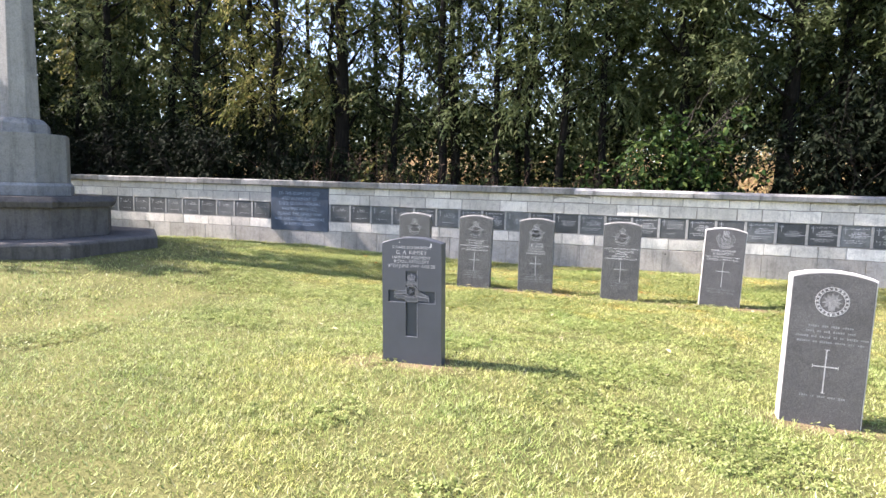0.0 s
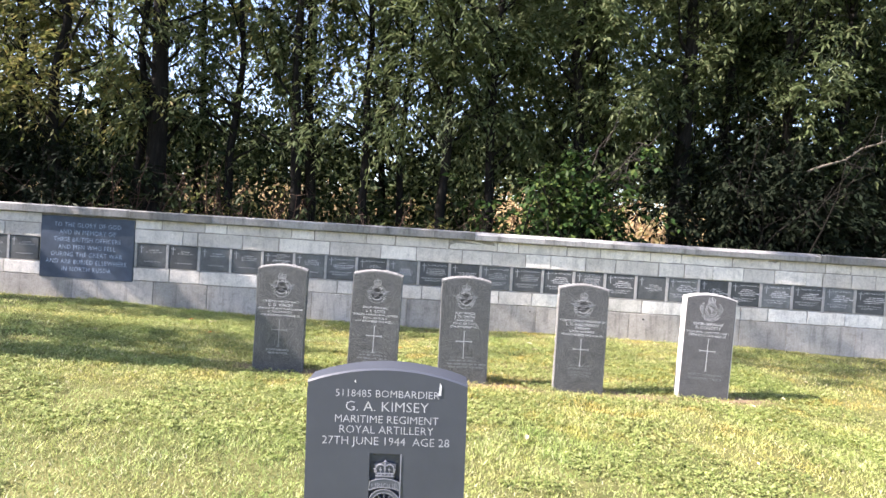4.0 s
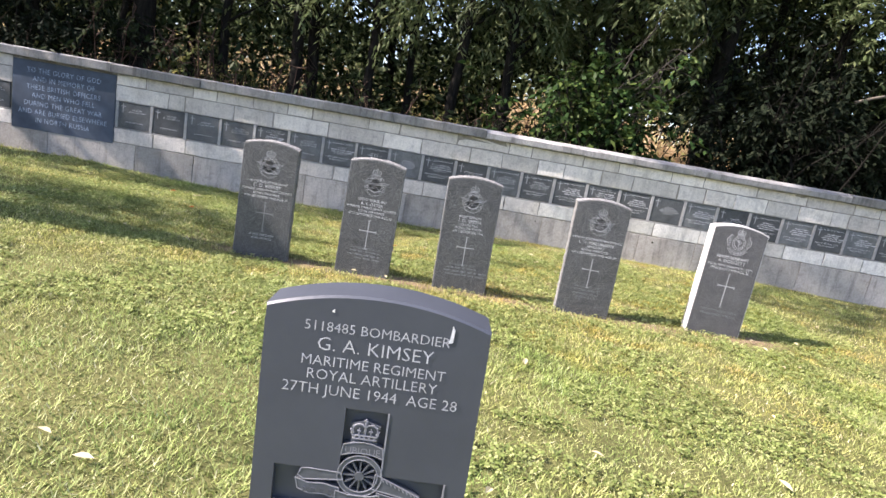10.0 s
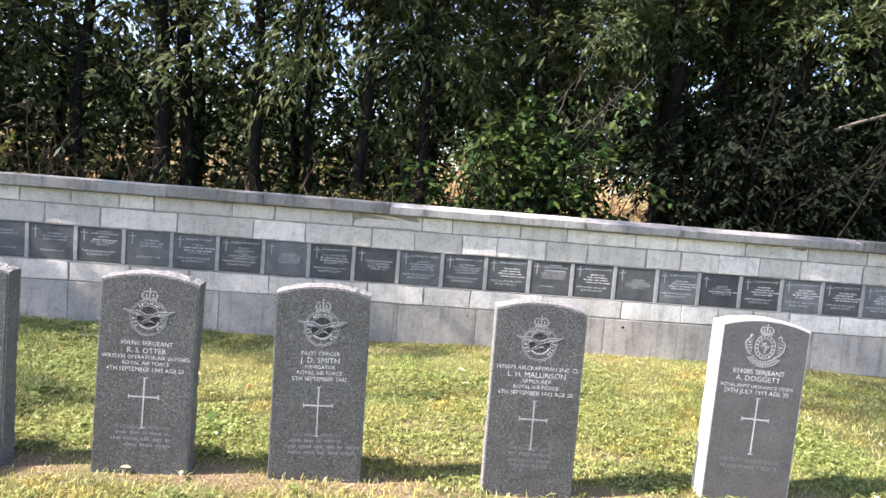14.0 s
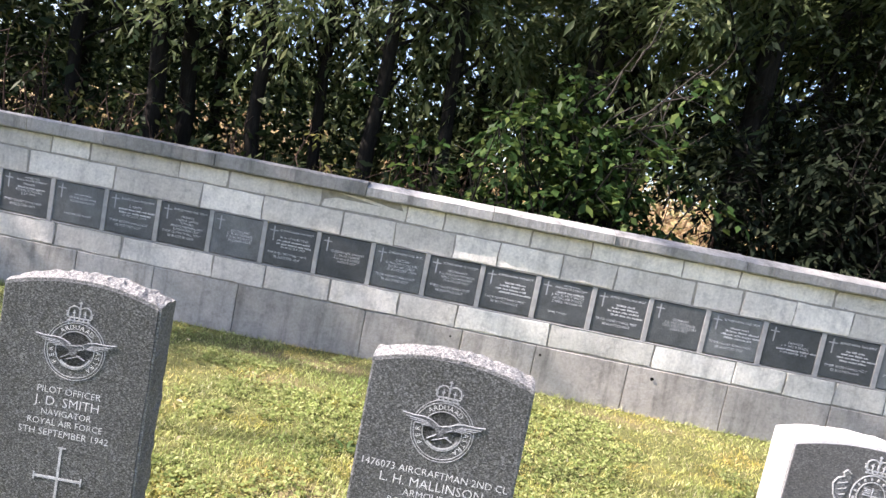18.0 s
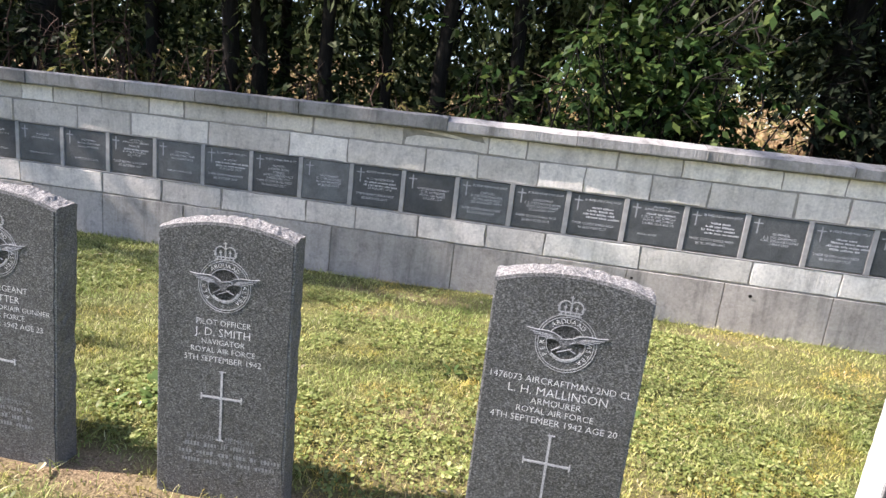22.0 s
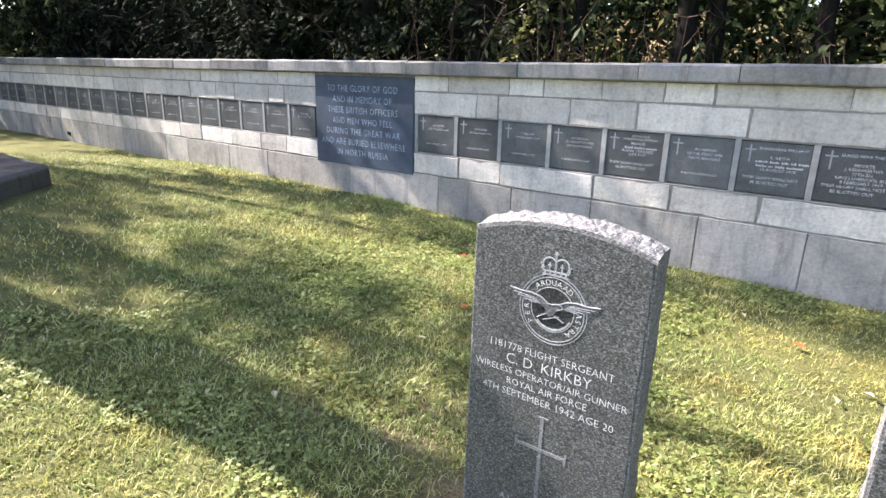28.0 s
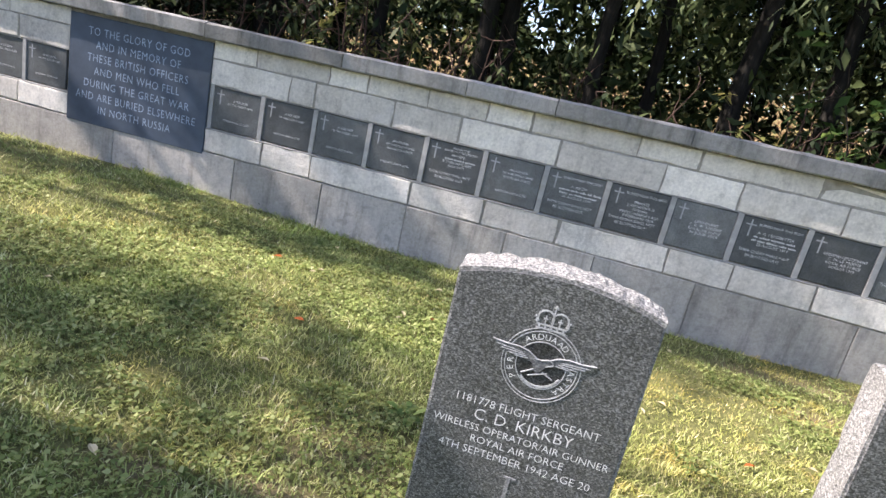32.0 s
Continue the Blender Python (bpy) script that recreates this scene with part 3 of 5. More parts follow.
def tablet_lines(kind, rows):
    """Lines of a tablet: words or a bar's width, width, height over the foot, shift to the side."""
    if kind == "unknown":
        return [("A SOLDIER", 0.115, 0.205, 0.03), ("OF THE GREAT WAR", 0.200, 0.178, 0.03), ("KNOWN UNTO GOD", 0.205, 0.062, 0.01)]
    if kind == "airman":
        return [("AN AIRMAN", 0.120, 0.205, 0.03), ("OF THE GREAT WAR", 0.205, 0.180, 0.03), ("ROYAL AIR FORCE", 0.180, 0.155, 0.03), ("KNOWN UNTO GOD", 0.205, 0.062, 0.01)]
    lines, z = [], 0.194
    if kind == "officer":
        z = 0.172
    elif kind == "cemetery":
        lines += [(CEMETERY[0], 0.11, 0.252, 0.04), (CEMETERY[1], 0.225, 0.233, 0.04)]
        z = 0.204
    else:
        lines.append((BURIED, 0.245, 0.242, 0.04))
    for words, width in rows:
        lines.append((words, width, z, 0.026))
        z -= 0.0225
    return lines + ([] if kind == "officer" else [("DEARLY LOVED", 0.13, 0.062, -0.03)] if rows and kind == "cemetery" and rows[0][0] == "" else GLORY)


WORN_ROWS = [("", 0.11), ("", 0.17), ("", 0.22), ("", 0.17)]
TABLET_TEXT = {1: ("unknown", ()), 2: ("unknown", ()), 3: ("unknown", ()), 4: ("airman", ()), 6: ("airman", ()),
               5: ("cemetery", [("PRIVATE", 0.09), ("", 0.17), ("ROYAL FUSILIERS", 0.20), ("JULY 1919", 0.11)]),
               7: ("grave", [("A. KEITH", 0.10), ("", 0.24), ("", 0.23), ("25 AUGUST 1919", 0.18)]),
               8: ("grave", [("PRIVATE", 0.09), ("J. KENWORTHY", 0.17), ("17TH BN.", 0.09), ("KING'S LIVERPOOL RGT", 0.24), ("8 FEBRUARY 1919", 0.19)]),
               9: ("officer", [("LIEUTENANT", 0.14), ("C. R. W. KNIGHT", 0.19), ("ROYAL AIR FORCE", 0.19), ("20 JUNE 1919", 0.17)]),
               10: ("grave", [("A. G. LEADBETTER", 0.21), ("", 0.24), ("", 0.25), ("25 AUGUST 1919", 0.18)]),
               11: ("officer", [("SECOND LIEUTENANT", 0.24), ("C. M. LE MOINE", 0.18), ("ROYAL AIR FORCE", 0.19), ("AUGUST 1919", 0.14)]),
               12: ("grave", [("CAPTAIN", 0.10), ("D. MACDOUGALL DFC", 0.23), ("ROYAL AIR FORCE", 0.19), ("25 AUGUST 1919", 0.22)]),
               13: ("grave", [("LIEUTENANT", 0.14), ("F. L. MACFARLANE RNVR", 0.25), ("H.M.S. GLOWWORM", 0.22), ("25 AUGUST 1919", 0.18)]),
               14: ("grave", WORN_ROWS),
               15: ("cemetery", [("", 0.17), ("J. MC K. MC CARDLE", 0.23), ("ROYAL AIR FORCE", 0.20), ("2 APRIL 1919 AGE 19", 0.21)]),
               17: ("officer", [("GUNNER", 0.11), ("J. J. MC DONALD", 0.21), ("CAN. FIELD ARTILLERY", 0.24), ("3 MAY 1919", 0.12)]),
               19: ("officer", [("PRIVATE", 0.10), ("J. S. MC KENZIE", 0.19), ("", 0.24), ("2 SEPTEMBER 1919", 0.18)])}


def build_tablet(x0, w, number):
    ob = empty("slate_tablet", pose(x0 + w / 2, TAB_Y, Z_TAB + 0.004), "dark slate name tablet with cut cross and letters", "tablet", "name tablets")
    me = block_mesh("tablet_slab", w, TAB_H, 0.02, M_TABLET, 0.003, 0.0, rw)
    child("slab", me, ob, pose(-w / 2, 0, 0))
    bm = bmesh.new()
    cx, y = -w / 2 + 0.052, -0.0012
    add_bar(bm, cx, TAB_H - 0.118, cx, TAB_H - 0.016, 0.009, y, 0.001)
    add_bar(bm, cx - 0.030, TAB_H - 0.046, cx + 0.030, TAB_H - 0.046, 0.008, y - 0.0003, 0.001)
    part("cut_cross", bm, M_CUT_GREY, ob)
    kind, rows = TABLET_TEXT.get(number, ("grave", WORN_ROWS)) if number else ("unknown", ())
    bars = bmesh.new()
    for words, width, z, shift in tablet_lines(kind, rows):
        z = z * TAB_H / 0.285
        if words:
            me = text_mesh(words, 0.021, M_LETTER)
            xs = [p.co.x for p in me.vertices]
            k = width / (max(xs) - min(xs))
            tagged(child("inscription", me, ob, pose(shift, -0.0014, z) @ Matrix.Diagonal((k, 1, max(0.9, min(1.15, k)), 1))), "line of small cut letters", kind="stuff")
        else:
            # illegible line: strokes as thin as those of letters
            a = -width / 2
            while a < width / 2:
                for _ in range(rw.randint(3, 8)):
                    k, high = rw.uniform(0.003, 0.008), rw.uniform(0.007, 0.014)
                    add_bar(bars, shift + a, z + high / 2, shift + a + k, z + high / 2, high, -0.0013, 0.001)
                    a += k + 0.0042
                a += 0.009
    if bars.verts:
        tagged(part("inscription", bars, M_LETTER, ob), "lines of small illegible letters", kind="stuff")
    else:
        bars.free()
    return ob


def strip(x0, x1, z0, z1, proud):
    bm = bmesh.new()
    add_box(bm, x0, x1, WALL_Y - proud, WALL_Y + 0.04, z0, z1)
    bmesh.ops.bevel(bm, geom=bm.edges[:], offset=0.002, segments=1, affect="EDGES")
    part("tablet_fillet", bm, M_FILLET, wall)


gaps = [-5.040 + 0.4092 * k for k in range(6)] + [-2.585 + 0.3985 * k for k in range(29)]
for k, (a, b) in enumerate(zip(gaps, gaps[1:])):
    build_tablet(a + 0.019, b - a - 0.038, k + 1)
    strip(a - 0.017, a + 0.017, Z_TAB - 0.004, Z_C2 - 0.003, -0.001)
left = [-6.289 - 0.407 * k for k in range(28)]
for k, (a, b) in enumerate(zip(left, left[1:])):
    build_tablet(b + 0.019, a - b - 0.038, 0)
    strip(b - 0.017, b + 0.017, Z_TAB - 0.004, Z_C2 - 0.003, -0.001)
strip(PANEL_X1 + 0.002, WALL_X1, Z_C2 - 0.0025, Z_C2 + 0.003, 0.0)
strip(WALL_X0, PANEL_X0 - 0.002, Z_C2 - 0.0025, Z_C2 + 0.003, 0.0)
strip(PANEL_X1 + 0.002, WALL_X1, Z_BAND - 0.002, Z_TAB - 0.005, 0.002)
strip(WALL_X0, PANEL_X0 - 0.002, Z_BAND - 0.002, Z_TAB - 0.005, 0.002)

# ---- dedication panel ----
panel = empty("dedication_panel", pose((PANEL_X0 + PANEL_X1) / 2, WALL_Y - 0.012, PANEL_Z0), "large blue-grey slate dedication panel with incised capitals", "memorial panel")
pw, ph = PANEL_X1 - PANEL_X0, PANEL_Z1 - PANEL_Z0
child("slab", block_mesh("panel_slab", pw, ph, 0.05, M_PANEL, 0.004, 0, rw), panel, pose(-pw / 2, 0, 0))
for i, words in enumerate(("TO THE GLORY OF GOD", "AND IN MEMORY OF", "THESE BRITISH OFFICERS", "AND MEN WHO FELL", "DURING THE GREAT WAR", "AND ARE BURIED ELSEWHERE", "IN NORTH RUSSIA")):
    for letter in letters_of(text_mesh(words, 0.082, M_LETTER_BLUE, 0.86, 1.12)):
        child("letter", letter, panel, pose(0, -0.0015, ph - 0.135 - i * 0.0945))


# ---- headstones ----
def arch_outline(w, h, rise, n=14):
    """Half-width, straight-sided slab with a shallow curved head, in x and z."""
    r = (w * w / 4 + rise * rise) / (2 * rise)
    a = math.asin(w / 2 / r)
    return [(-w / 2, -0.09), (w / 2, -0.09)] + [(r * math.sin(a - 2 * a * i / n), h - rise + r * math.cos(a - 2 * a * i / n) - r * math.cos(a)) for i in range(n + 1)]


def slab_front(w, h, rise, mat, parent, y=0.0, thick=0.004, chips=0.0):
    """The polished face; its long edges waver a little where the flanks were broken off."""
    head = arch_outline(w, h, rise, 20)
    low, top = -0.09, h - rise
    wave = lambda z, k: chips * (noise.noise(Vector((k, z * 9.0, h * 40))) + 0.6 * noise.noise(Vector((k + 5.0, z * 31.0, h * 40))))
    rise_z = [low + (top - low) * i / 26 for i in range(1, 26)]
    pts = [(-w / 2, low), (w / 2, low)] + [(w / 2 + wave(z, 1.0), z) for z in rise_z] + head[2:] + [(-w / 2 + wave(z, 3.0), z) for z in reversed(rise_z)]
    bm = bmesh.new()
    add_plate(bm, pts, y, thick)
    return part("polished_face", bm, mat, parent)


def rough_body(name, w, h, rise, d, mat, parent, seed, amp=0.006, label="", sunk=0.12, hump=0.018):
    """The slab behind the face: sides and head left rough from the chisel."""
    r = random.Random(seed)
    out = arch_outline(w, h, rise, 44)
    out = [(-w / 2, -sunk), (w / 2, -sunk)] + [(w / 2, (h - rise) * k / 30) for k in range(1, 30)] + out[2:] + [(-w / 2, (h - rise) * k / 30) for k in range(29, 0, -1)]
    rings = (0.003, 0.010, 0.02, 0.032, 0.045, 0.058, 0.072, d)
    v, f, n = [], [], len(out)
    for y in rings:
        for x, z in out:
            a = (amp if z < h - rise - 0.01 else min(amp, 0.0055)) if y > 0.004 else 0.0012
            g = 0.5 * (noise.noise(Vector((x * 38 + seed, y * 40, z * 38))) + 0.6 * noise.noise(Vector((x * 90, y * 90 + seed, z * 90))))
            side = Vector((x, z - h * 0.45)).normalized()
            k = a * (1.6 * g - 0.2)
            if y == rings[-1]:
                k -= amp * 0.6
            lift = (hump * (0.85 + 0.35 * g) * min(1.0, (y - 0.003) / 0.035)) if z > h - rise - 0.002 else 0.0
            v.append((x + side.x * k, y, z + side.y * k + lift))
    for i in range(len(rings) - 1):
        for k in range(n):
            q = (k + 1) % n
            f.append((i * n + k, i * n + q, (i + 1) * n + q, (i + 1) * n + k))
    f += [tuple(range(n))[::-1], tuple(range((len(rings) - 1) * n, len(rings) * n))]
    me = mesh_of(name, v, f, mat)
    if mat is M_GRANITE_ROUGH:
        me.materials.append(M_GRANITE_SIDE_SHADE)          # the right flank, its shade put into a darker colour
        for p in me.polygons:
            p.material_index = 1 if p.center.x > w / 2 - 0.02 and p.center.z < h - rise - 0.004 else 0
    ob = new(name, me)
    ob.parent = parent
    if label:
        tagged(ob, label)
    return ob


def add_crown(bm, cx, cz, s, y):
    """A small royal crown about 2s wide: a banded circlet, two arches, pearls and a cross."""
    for dz, w in ((-0.12, 0.09), (0.10, 0.09)):
        add_bar(bm, cx - 0.8 * s, cz + dz * s, cx + 0.8 * s, cz + dz * s, w * s, y)
    for k in range(5):
        add_ring(bm, cx + (k - 2) * 0.32 * s, cz - 0.01 * s, 0.0, 0.065 * s, y - 0.0002, 6)
    for k in (-1, 1):
        add_ring(bm, cx + k * 0.38 * s, cz + 0.48 * s, 0.38 * s, 0.46 * s, y, 14, -35, 215)
        add_bar(bm, cx + k * 0.38 * s, cz + 0.16 * s, cx + k * 0.38 * s, cz + 0.62 * s, 0.07 * s, y)
        add_bar(bm, cx + k * 0.50 * s, cz + 0.44 * s, cx + k * 0.26 * s, cz + 0.44 * s, 0.07 * s, y - 0.0002)
        add_bar(bm, cx + k * 0.80 * s, cz + 0.12 * s, cx + k * 0.86 * s, cz + 0.40 * s, 0.08 * s, y)
    add_bar(bm, cx, cz + 0.14 * s, cx, cz + 0.88 * s, 0.08 * s, y)
    for k in range(9):
        a = radians(200 - 27.5 * k)
        add_ring(bm, cx + 0.92 * s * math.cos(a), cz + (0.42 + 0.52 * math.sin(a)) * s, 0.0, 0.055 * s, y - 0.0004, 6)
    add_bar(bm, cx, cz + 0.98 * s, cx, cz + 1.28 * s, 0.08 * s, y)
    add_bar(bm, cx - 0.12 * s, cz + 1.15 * s, cx + 0.12 * s, cz + 1.15 * s, 0.08 * s, y - 0.0003)


def arc_letters(words, cx, cz, r, a0, a1, size, mat, parent, y):
    n = len(words)
    for i, ch in enumerate(words):
        if ch == " ":
            continue
        a = radians(a0 + (a1 - a0) * i / max(1, n - 1))
        m = Matrix.Translation((cx + r * math.cos(a), y, cz + r * math.sin(a))) @ Matrix.Rotation(-(a - math.pi / 2), 4, "Y")
        child("badge_letter", text_mesh(ch, size, mat), parent, m)


def flying_badge(parent, z, y=-0.0022, letters=True):
    """A crowned ring with a spread-winged bird."""
    bm = bmesh.new()
    for r0, r1 in ((0.0770, 0.0785), (0.0705, 0.0722), (0.0485, 0.0503)):
        add_ring(bm, 0, z, r0, r1, y, 48)
    # pale arc drawn as the sunlit lower edge inside the ring
    add_ring(bm, 0, z, 0.0425, 0.0470, y - 0.0003, 22, 222, 338)
    # disc flush with the face, coloured darker for the shade of a recess
    shade_disc = bmesh.new()
    add_ring(shade_disc, 0, z, 0.0, 0.0484, y + 0.0012, 40, thick=0.001)
    part("badge_hollow", shade_disc, M_RECESS_SHADE, parent, "flat disc coloured dark for shade inside the ring")
    add_crown(bm, 0, z + 0.0805, 0.037, y)
    wing = bmesh.new()
    line = bmesh.new()
    for s in (-1, 1):
        top = [(0.012, 0.014), (0.030, 0.024), (0.050, 0.028), (0.078, 0.027), (0.104, 0.030)]
        low = [(0.094, 0.022), (0.084, 0.016), (0.070, 0.010), (0.054, 0.007), (0.036, 0.006), (0.018, 0.002)]
        pts = [(s * px, z + pz) for px, pz in top + low]
        add_plate(wing, pts if s < 0 else pts[::-1], y - 0.0006)
        for (ax, az), (bx, bz) in zip(top, top[1:]):
            add_bar(line, s * ax, z + az, s * bx, z + bz, 0.0017, y - 0.0016)
        for k, (px, pz) in enumerate(low[:4]):
            add_bar(line, s * (0.040 - 0.004 * k), z + 0.018 - 0.003 * k, s * px, z + pz, 0.0015, y - 0.0014 - 0.0001 * k)
    add_plate(wing, [(-0.016, z + 0.012), (-0.018, z + 0.002), (-0.012, z - 0.010), (-0.004, z - 0.018), (0.004, z - 0.010), (0.010, z + 0.001), (0.024, z + 0.008), (0.021, z + 0.014), (0.012, z + 0.016), (0.0, z + 0.012)], y - 0.0010)
    add_bar(line, -0.034, z - 0.024, -0.012, z - 0.010, 0.0018, y - 0.0016)
    for (ax, az), (bx, bz) in zip([(-0.016, 0.012), (0.0, 0.012), (0.012, 0.016), (0.021, 0.014), (0.024, 0.008)], [(0.0, 0.012), (0.012, 0.016), (0.021, 0.014), (0.024, 0.008), (0.010, 0.001)]):
        add_bar(line, ax, z + az, bx, z + bz, 0.0014, y - 0.0019)
    add_bar(line, -0.020, z - 0.026, 0.016, z - 0.012, 0.0014, y - 0.0017)
    add_bar(line, 0.006, z - 0.012, 0.028, z - 0.022, 0.0016, y - 0.0018)
    part("bird_outline", line, M_CUT, parent, "pale cut outline of the bird")
    part("carved_bird", wing, M_CUT_DIM, parent, "carved spread-winged bird")
    badge = part("carved_badge", bm, M_CUT, parent, "carved crowned ring badge with a spread-winged bird")
    if letters:
        arc_letters("PER", 0, z, 0.0545, 216, 184, 0.0180, M_LETTER, badge, y - 0.0004)
        arc_letters("ARDUA", 0, z, 0.0545, 128, 78, 0.0180, M_LETTER, badge, y - 0.0004)
        arc_letters("AD", 0, z, 0.0545, 64, 52, 0.0180, M_LETTER, badge, y - 0.0004)
        arc_letters("ASTRA", 0, z, 0.0545, 2, -48, 0.0180, M_LETTER, badge, y - 0.0004)


def strap_badge(parent, z, y=-0.0022):
    """A crowned oval strap round a shield, a supporter on each side and a folded scroll below."""
    bm, dim = bmesh.new(), bmesh.new()
    for r0, r1 in ((0.0315, 0.0335), (0.0455, 0.048)):
        add_ring(bm, 0, z, r0, r1, y, 36, sz=1.18)
    for k in range(16):
        a = 2 * math.pi * (k + 0.5) / 16
        add_bar(bm, 0.0365 * math.cos(a), z + 0.043 * math.sin(a), 0.0425 * math.cos(a), z + 0.050 * math.sin(a), 0.0045, y - 0.0002)
    add_plate(dim, [(-0.021, z + 0.024), (0.021, z + 0.024), (0.021, z - 0.006), (0.0, z - 0.030), (-0.021, z - 0.006)], y)
    add_bar(bm, 0, z - 0.026, 0, z + 0.024, 0.0022, y - 0.0012)
    add_bar(bm, -0.021, z + 0.004, 0.021, z + 0.004, 0.0022, y - 0.0014)
    for k in range(3):
        add_bar(bm, -0.018, z + 0.019 - 0.0045 * k, -0.004, z + 0.019 - 0.0045 * k, 0.002, y - 0.0012)
        add_bar(bm, 0.004, z - 0.002 - 0.0045 * k, 0.016 - 0.003 * k, z - 0.002 - 0.0045 * k, 0.002, y - 0.0012)
    for s in (-1, 1):
        body = [(0.056, 0.046), (0.066, 0.054), (0.074, 0.046), (0.070, 0.036), (0.084, 0.030), (0.092, 0.014), (0.086, -0.012), (0.072, -0.034), (0.060, -0.040), (0.062, -0.016), (0.056, 0.004), (0.052, 0.024)]
        add_plate(dim, [(s * px, z + pz) for px, pz in body][::-s], y - 0.0002)
        for (ax, az), (bx, bz) in zip(body[:8], body[1:9]):
            add_bar(bm, s * ax, z + az, s * bx, z + bz, 0.0026, y - 0.0012)
        for k in range(4):
            add_bar(bm, s * 0.060, z + 0.024 - 0.015 * k, s * (0.082 - 0.004 * k), z + 0.016 - 0.014 * k, 0.0022, y - 0.0013)
    add_ring(dim, 0, z - 0.004, 0.0655, 0.0885, y - 0.0001, 30, 214, 326)
    for r0, r1 in ((0.0640, 0.0660), (0.0875, 0.0900)):
        add_ring(bm, 0, z - 0.004, r0, r1, y - 0.0008, 30, 212, 328)
    for k in range(13):
        a = radians(221 + 98 * k / 12)
        add_bar(bm, 0.072 * math.cos(a), z - 0.004 + 0.072 * math.sin(a), 0.082 * math.cos(a), z - 0.004 + 0.082 * math.sin(a), 0.0042, y - 0.0010)
    add_crown(bm, 0, z + 0.063, 0.034, y)
    part("badge_ground", dim, M_CUT_DIM, parent, "worn carved supporters, shield and scroll")
    part("carved_badge", bm, M_CUT, parent, "carved regimental badge with crown, strap and scroll")


def leaf_badge(parent, z, y=-0.0022):
    """A round wreath with a lobed leaf."""
    bm = bmesh.new()
    for r0, r1 in ((0.060, 0.064), (0.078, 0.082)):
        add_ring(bm, 0, z, r0, r1, y, 40)
    for k in range(20):
        a = 2 * math.pi * k / 20
        add_ring(bm, 0.071 * math.cos(a), z + 0.071 * math.sin(a), 0.0, 0.0062, y - 0.001, 6)
    pts = []
    for k in range(22):
        a = math.pi / 2 + 2 * math.pi * k / 22
        r = 0.052 if k % 2 == 0 else 0.030
        if k == 11:
            r = 0.056
        pts.append((r * math.cos(a), z + r * math.sin(a)))
    leaf = bmesh.new()
    add_plate(leaf, pts, y)
    part("badge_ground", leaf, M_CROSS_WORN, parent, "worn carved leaf")
    part("carved_badge", bm, M_CUT, parent, "carved round wreath badge with a lobed leaf")


def latin_cross(parent, z0, z1, za, half, w, y=-0.002, mat=M_CUT):
    """A slender cut cross with small serifs."""
    bm = bmesh.new()
    add_bar(bm, 0, z0, 0, z1, w, y)
    add_bar(bm, -half, za, half, za, w, y - 0.0003)
    for x, z in ((0, z0), (0.002, z1)):
        add_bar(bm, x - w * 1.6, z, x + w * 1.6, z, w * 0.55, y - 0.0005)
    for x in (-half, half):
        add_bar(bm, x, za - w * 1.6, x, za + w * 1.6, w * 0.55, y - 0.0005)
    part("cut_cross", bm, mat, parent, "slender cross cut in pale stone")


STONE_W, STONE_H, STONE_D, STONE_RISE = 0.405, 0.842, 0.086, 0.034


def text_rows(parent, rows, mat, y=-0.0015, cx=0.0, dz=0.0):
    rows = [(a, b, c + dz) for a, b, c in rows]
    for words, width, z in rows:
        if isinstance(words, str):
            me = text_mesh(words, 0.0292, mat)
            w = max(v.co.x for v in me.vertices) - min(v.co.x for v in me.vertices)
            k = width / w
            for letter in letters_of(me):
                child("letter", letter, parent, pose(cx, y, z) @ Matrix.Diagonal((k, 1, max(0.75, min(1.25, k)), 1)))
        else:
            bm = bmesh.new()
            a, rb = -width / 2, random.Random(words * 31 + int(z * 1000))
            while a < width / 2:
                for _ in range(rb.randint(2, 6)):
                    k = rb.uniform(0.004, 0.008)
                    add_bar(bm, a, z + 0.009, a + k, z + 0.009, rb.uniform(0.008, 0.014), y, 0.001)
                    a += k + 0.0045
                a += 0.012
            ob = part("inscription", bm, M_LETTER_DIM, parent)
            ob.location.x = cx
            tagged(ob, "worn illegible line of cut letters", kind="stuff")


def granite_stone(x, rows, epitaph, seed, rough, turn=0.0, lean=0.0, m=None, badge=flying_badge, h=STONE_H, label="", badge_z=0.0, cross=(0.162, 0.381, 0.298), face=M_GRANITE, d=STONE_D, cx=0.0, dz=0.005):
    ob = empty("headstone", m or pose(STONES[x], STONE_Y[x], 0.030, -1.0, lean, turn), label or "speckled dark granite headstone with a crowned bird badge and cut letters", "headstone", "row of headstones")
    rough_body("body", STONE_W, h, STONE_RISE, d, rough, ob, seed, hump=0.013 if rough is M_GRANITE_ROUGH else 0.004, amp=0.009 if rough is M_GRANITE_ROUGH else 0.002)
    slab_front(STONE_W - 0.012, h - 0.008, STONE_RISE, face, ob, -0.001, 0.004, 0.004 if rough is M_GRANITE_ROUGH else 0.001)
    badge(ob, badge_z or 0.641)
    text_rows(ob, rows, M_LETTER, cx=cx, dz=dz)
    worn = x == "a"
    latin_cross(ob, *cross, 0.062, 0.0085 if worn else 0.0065, mat=M_CROSS_WORN if worn else M_CUT)
    text_rows(ob, epitaph, M_LETTER_WORN if worn else M_LETTER_DIM)
    return ob


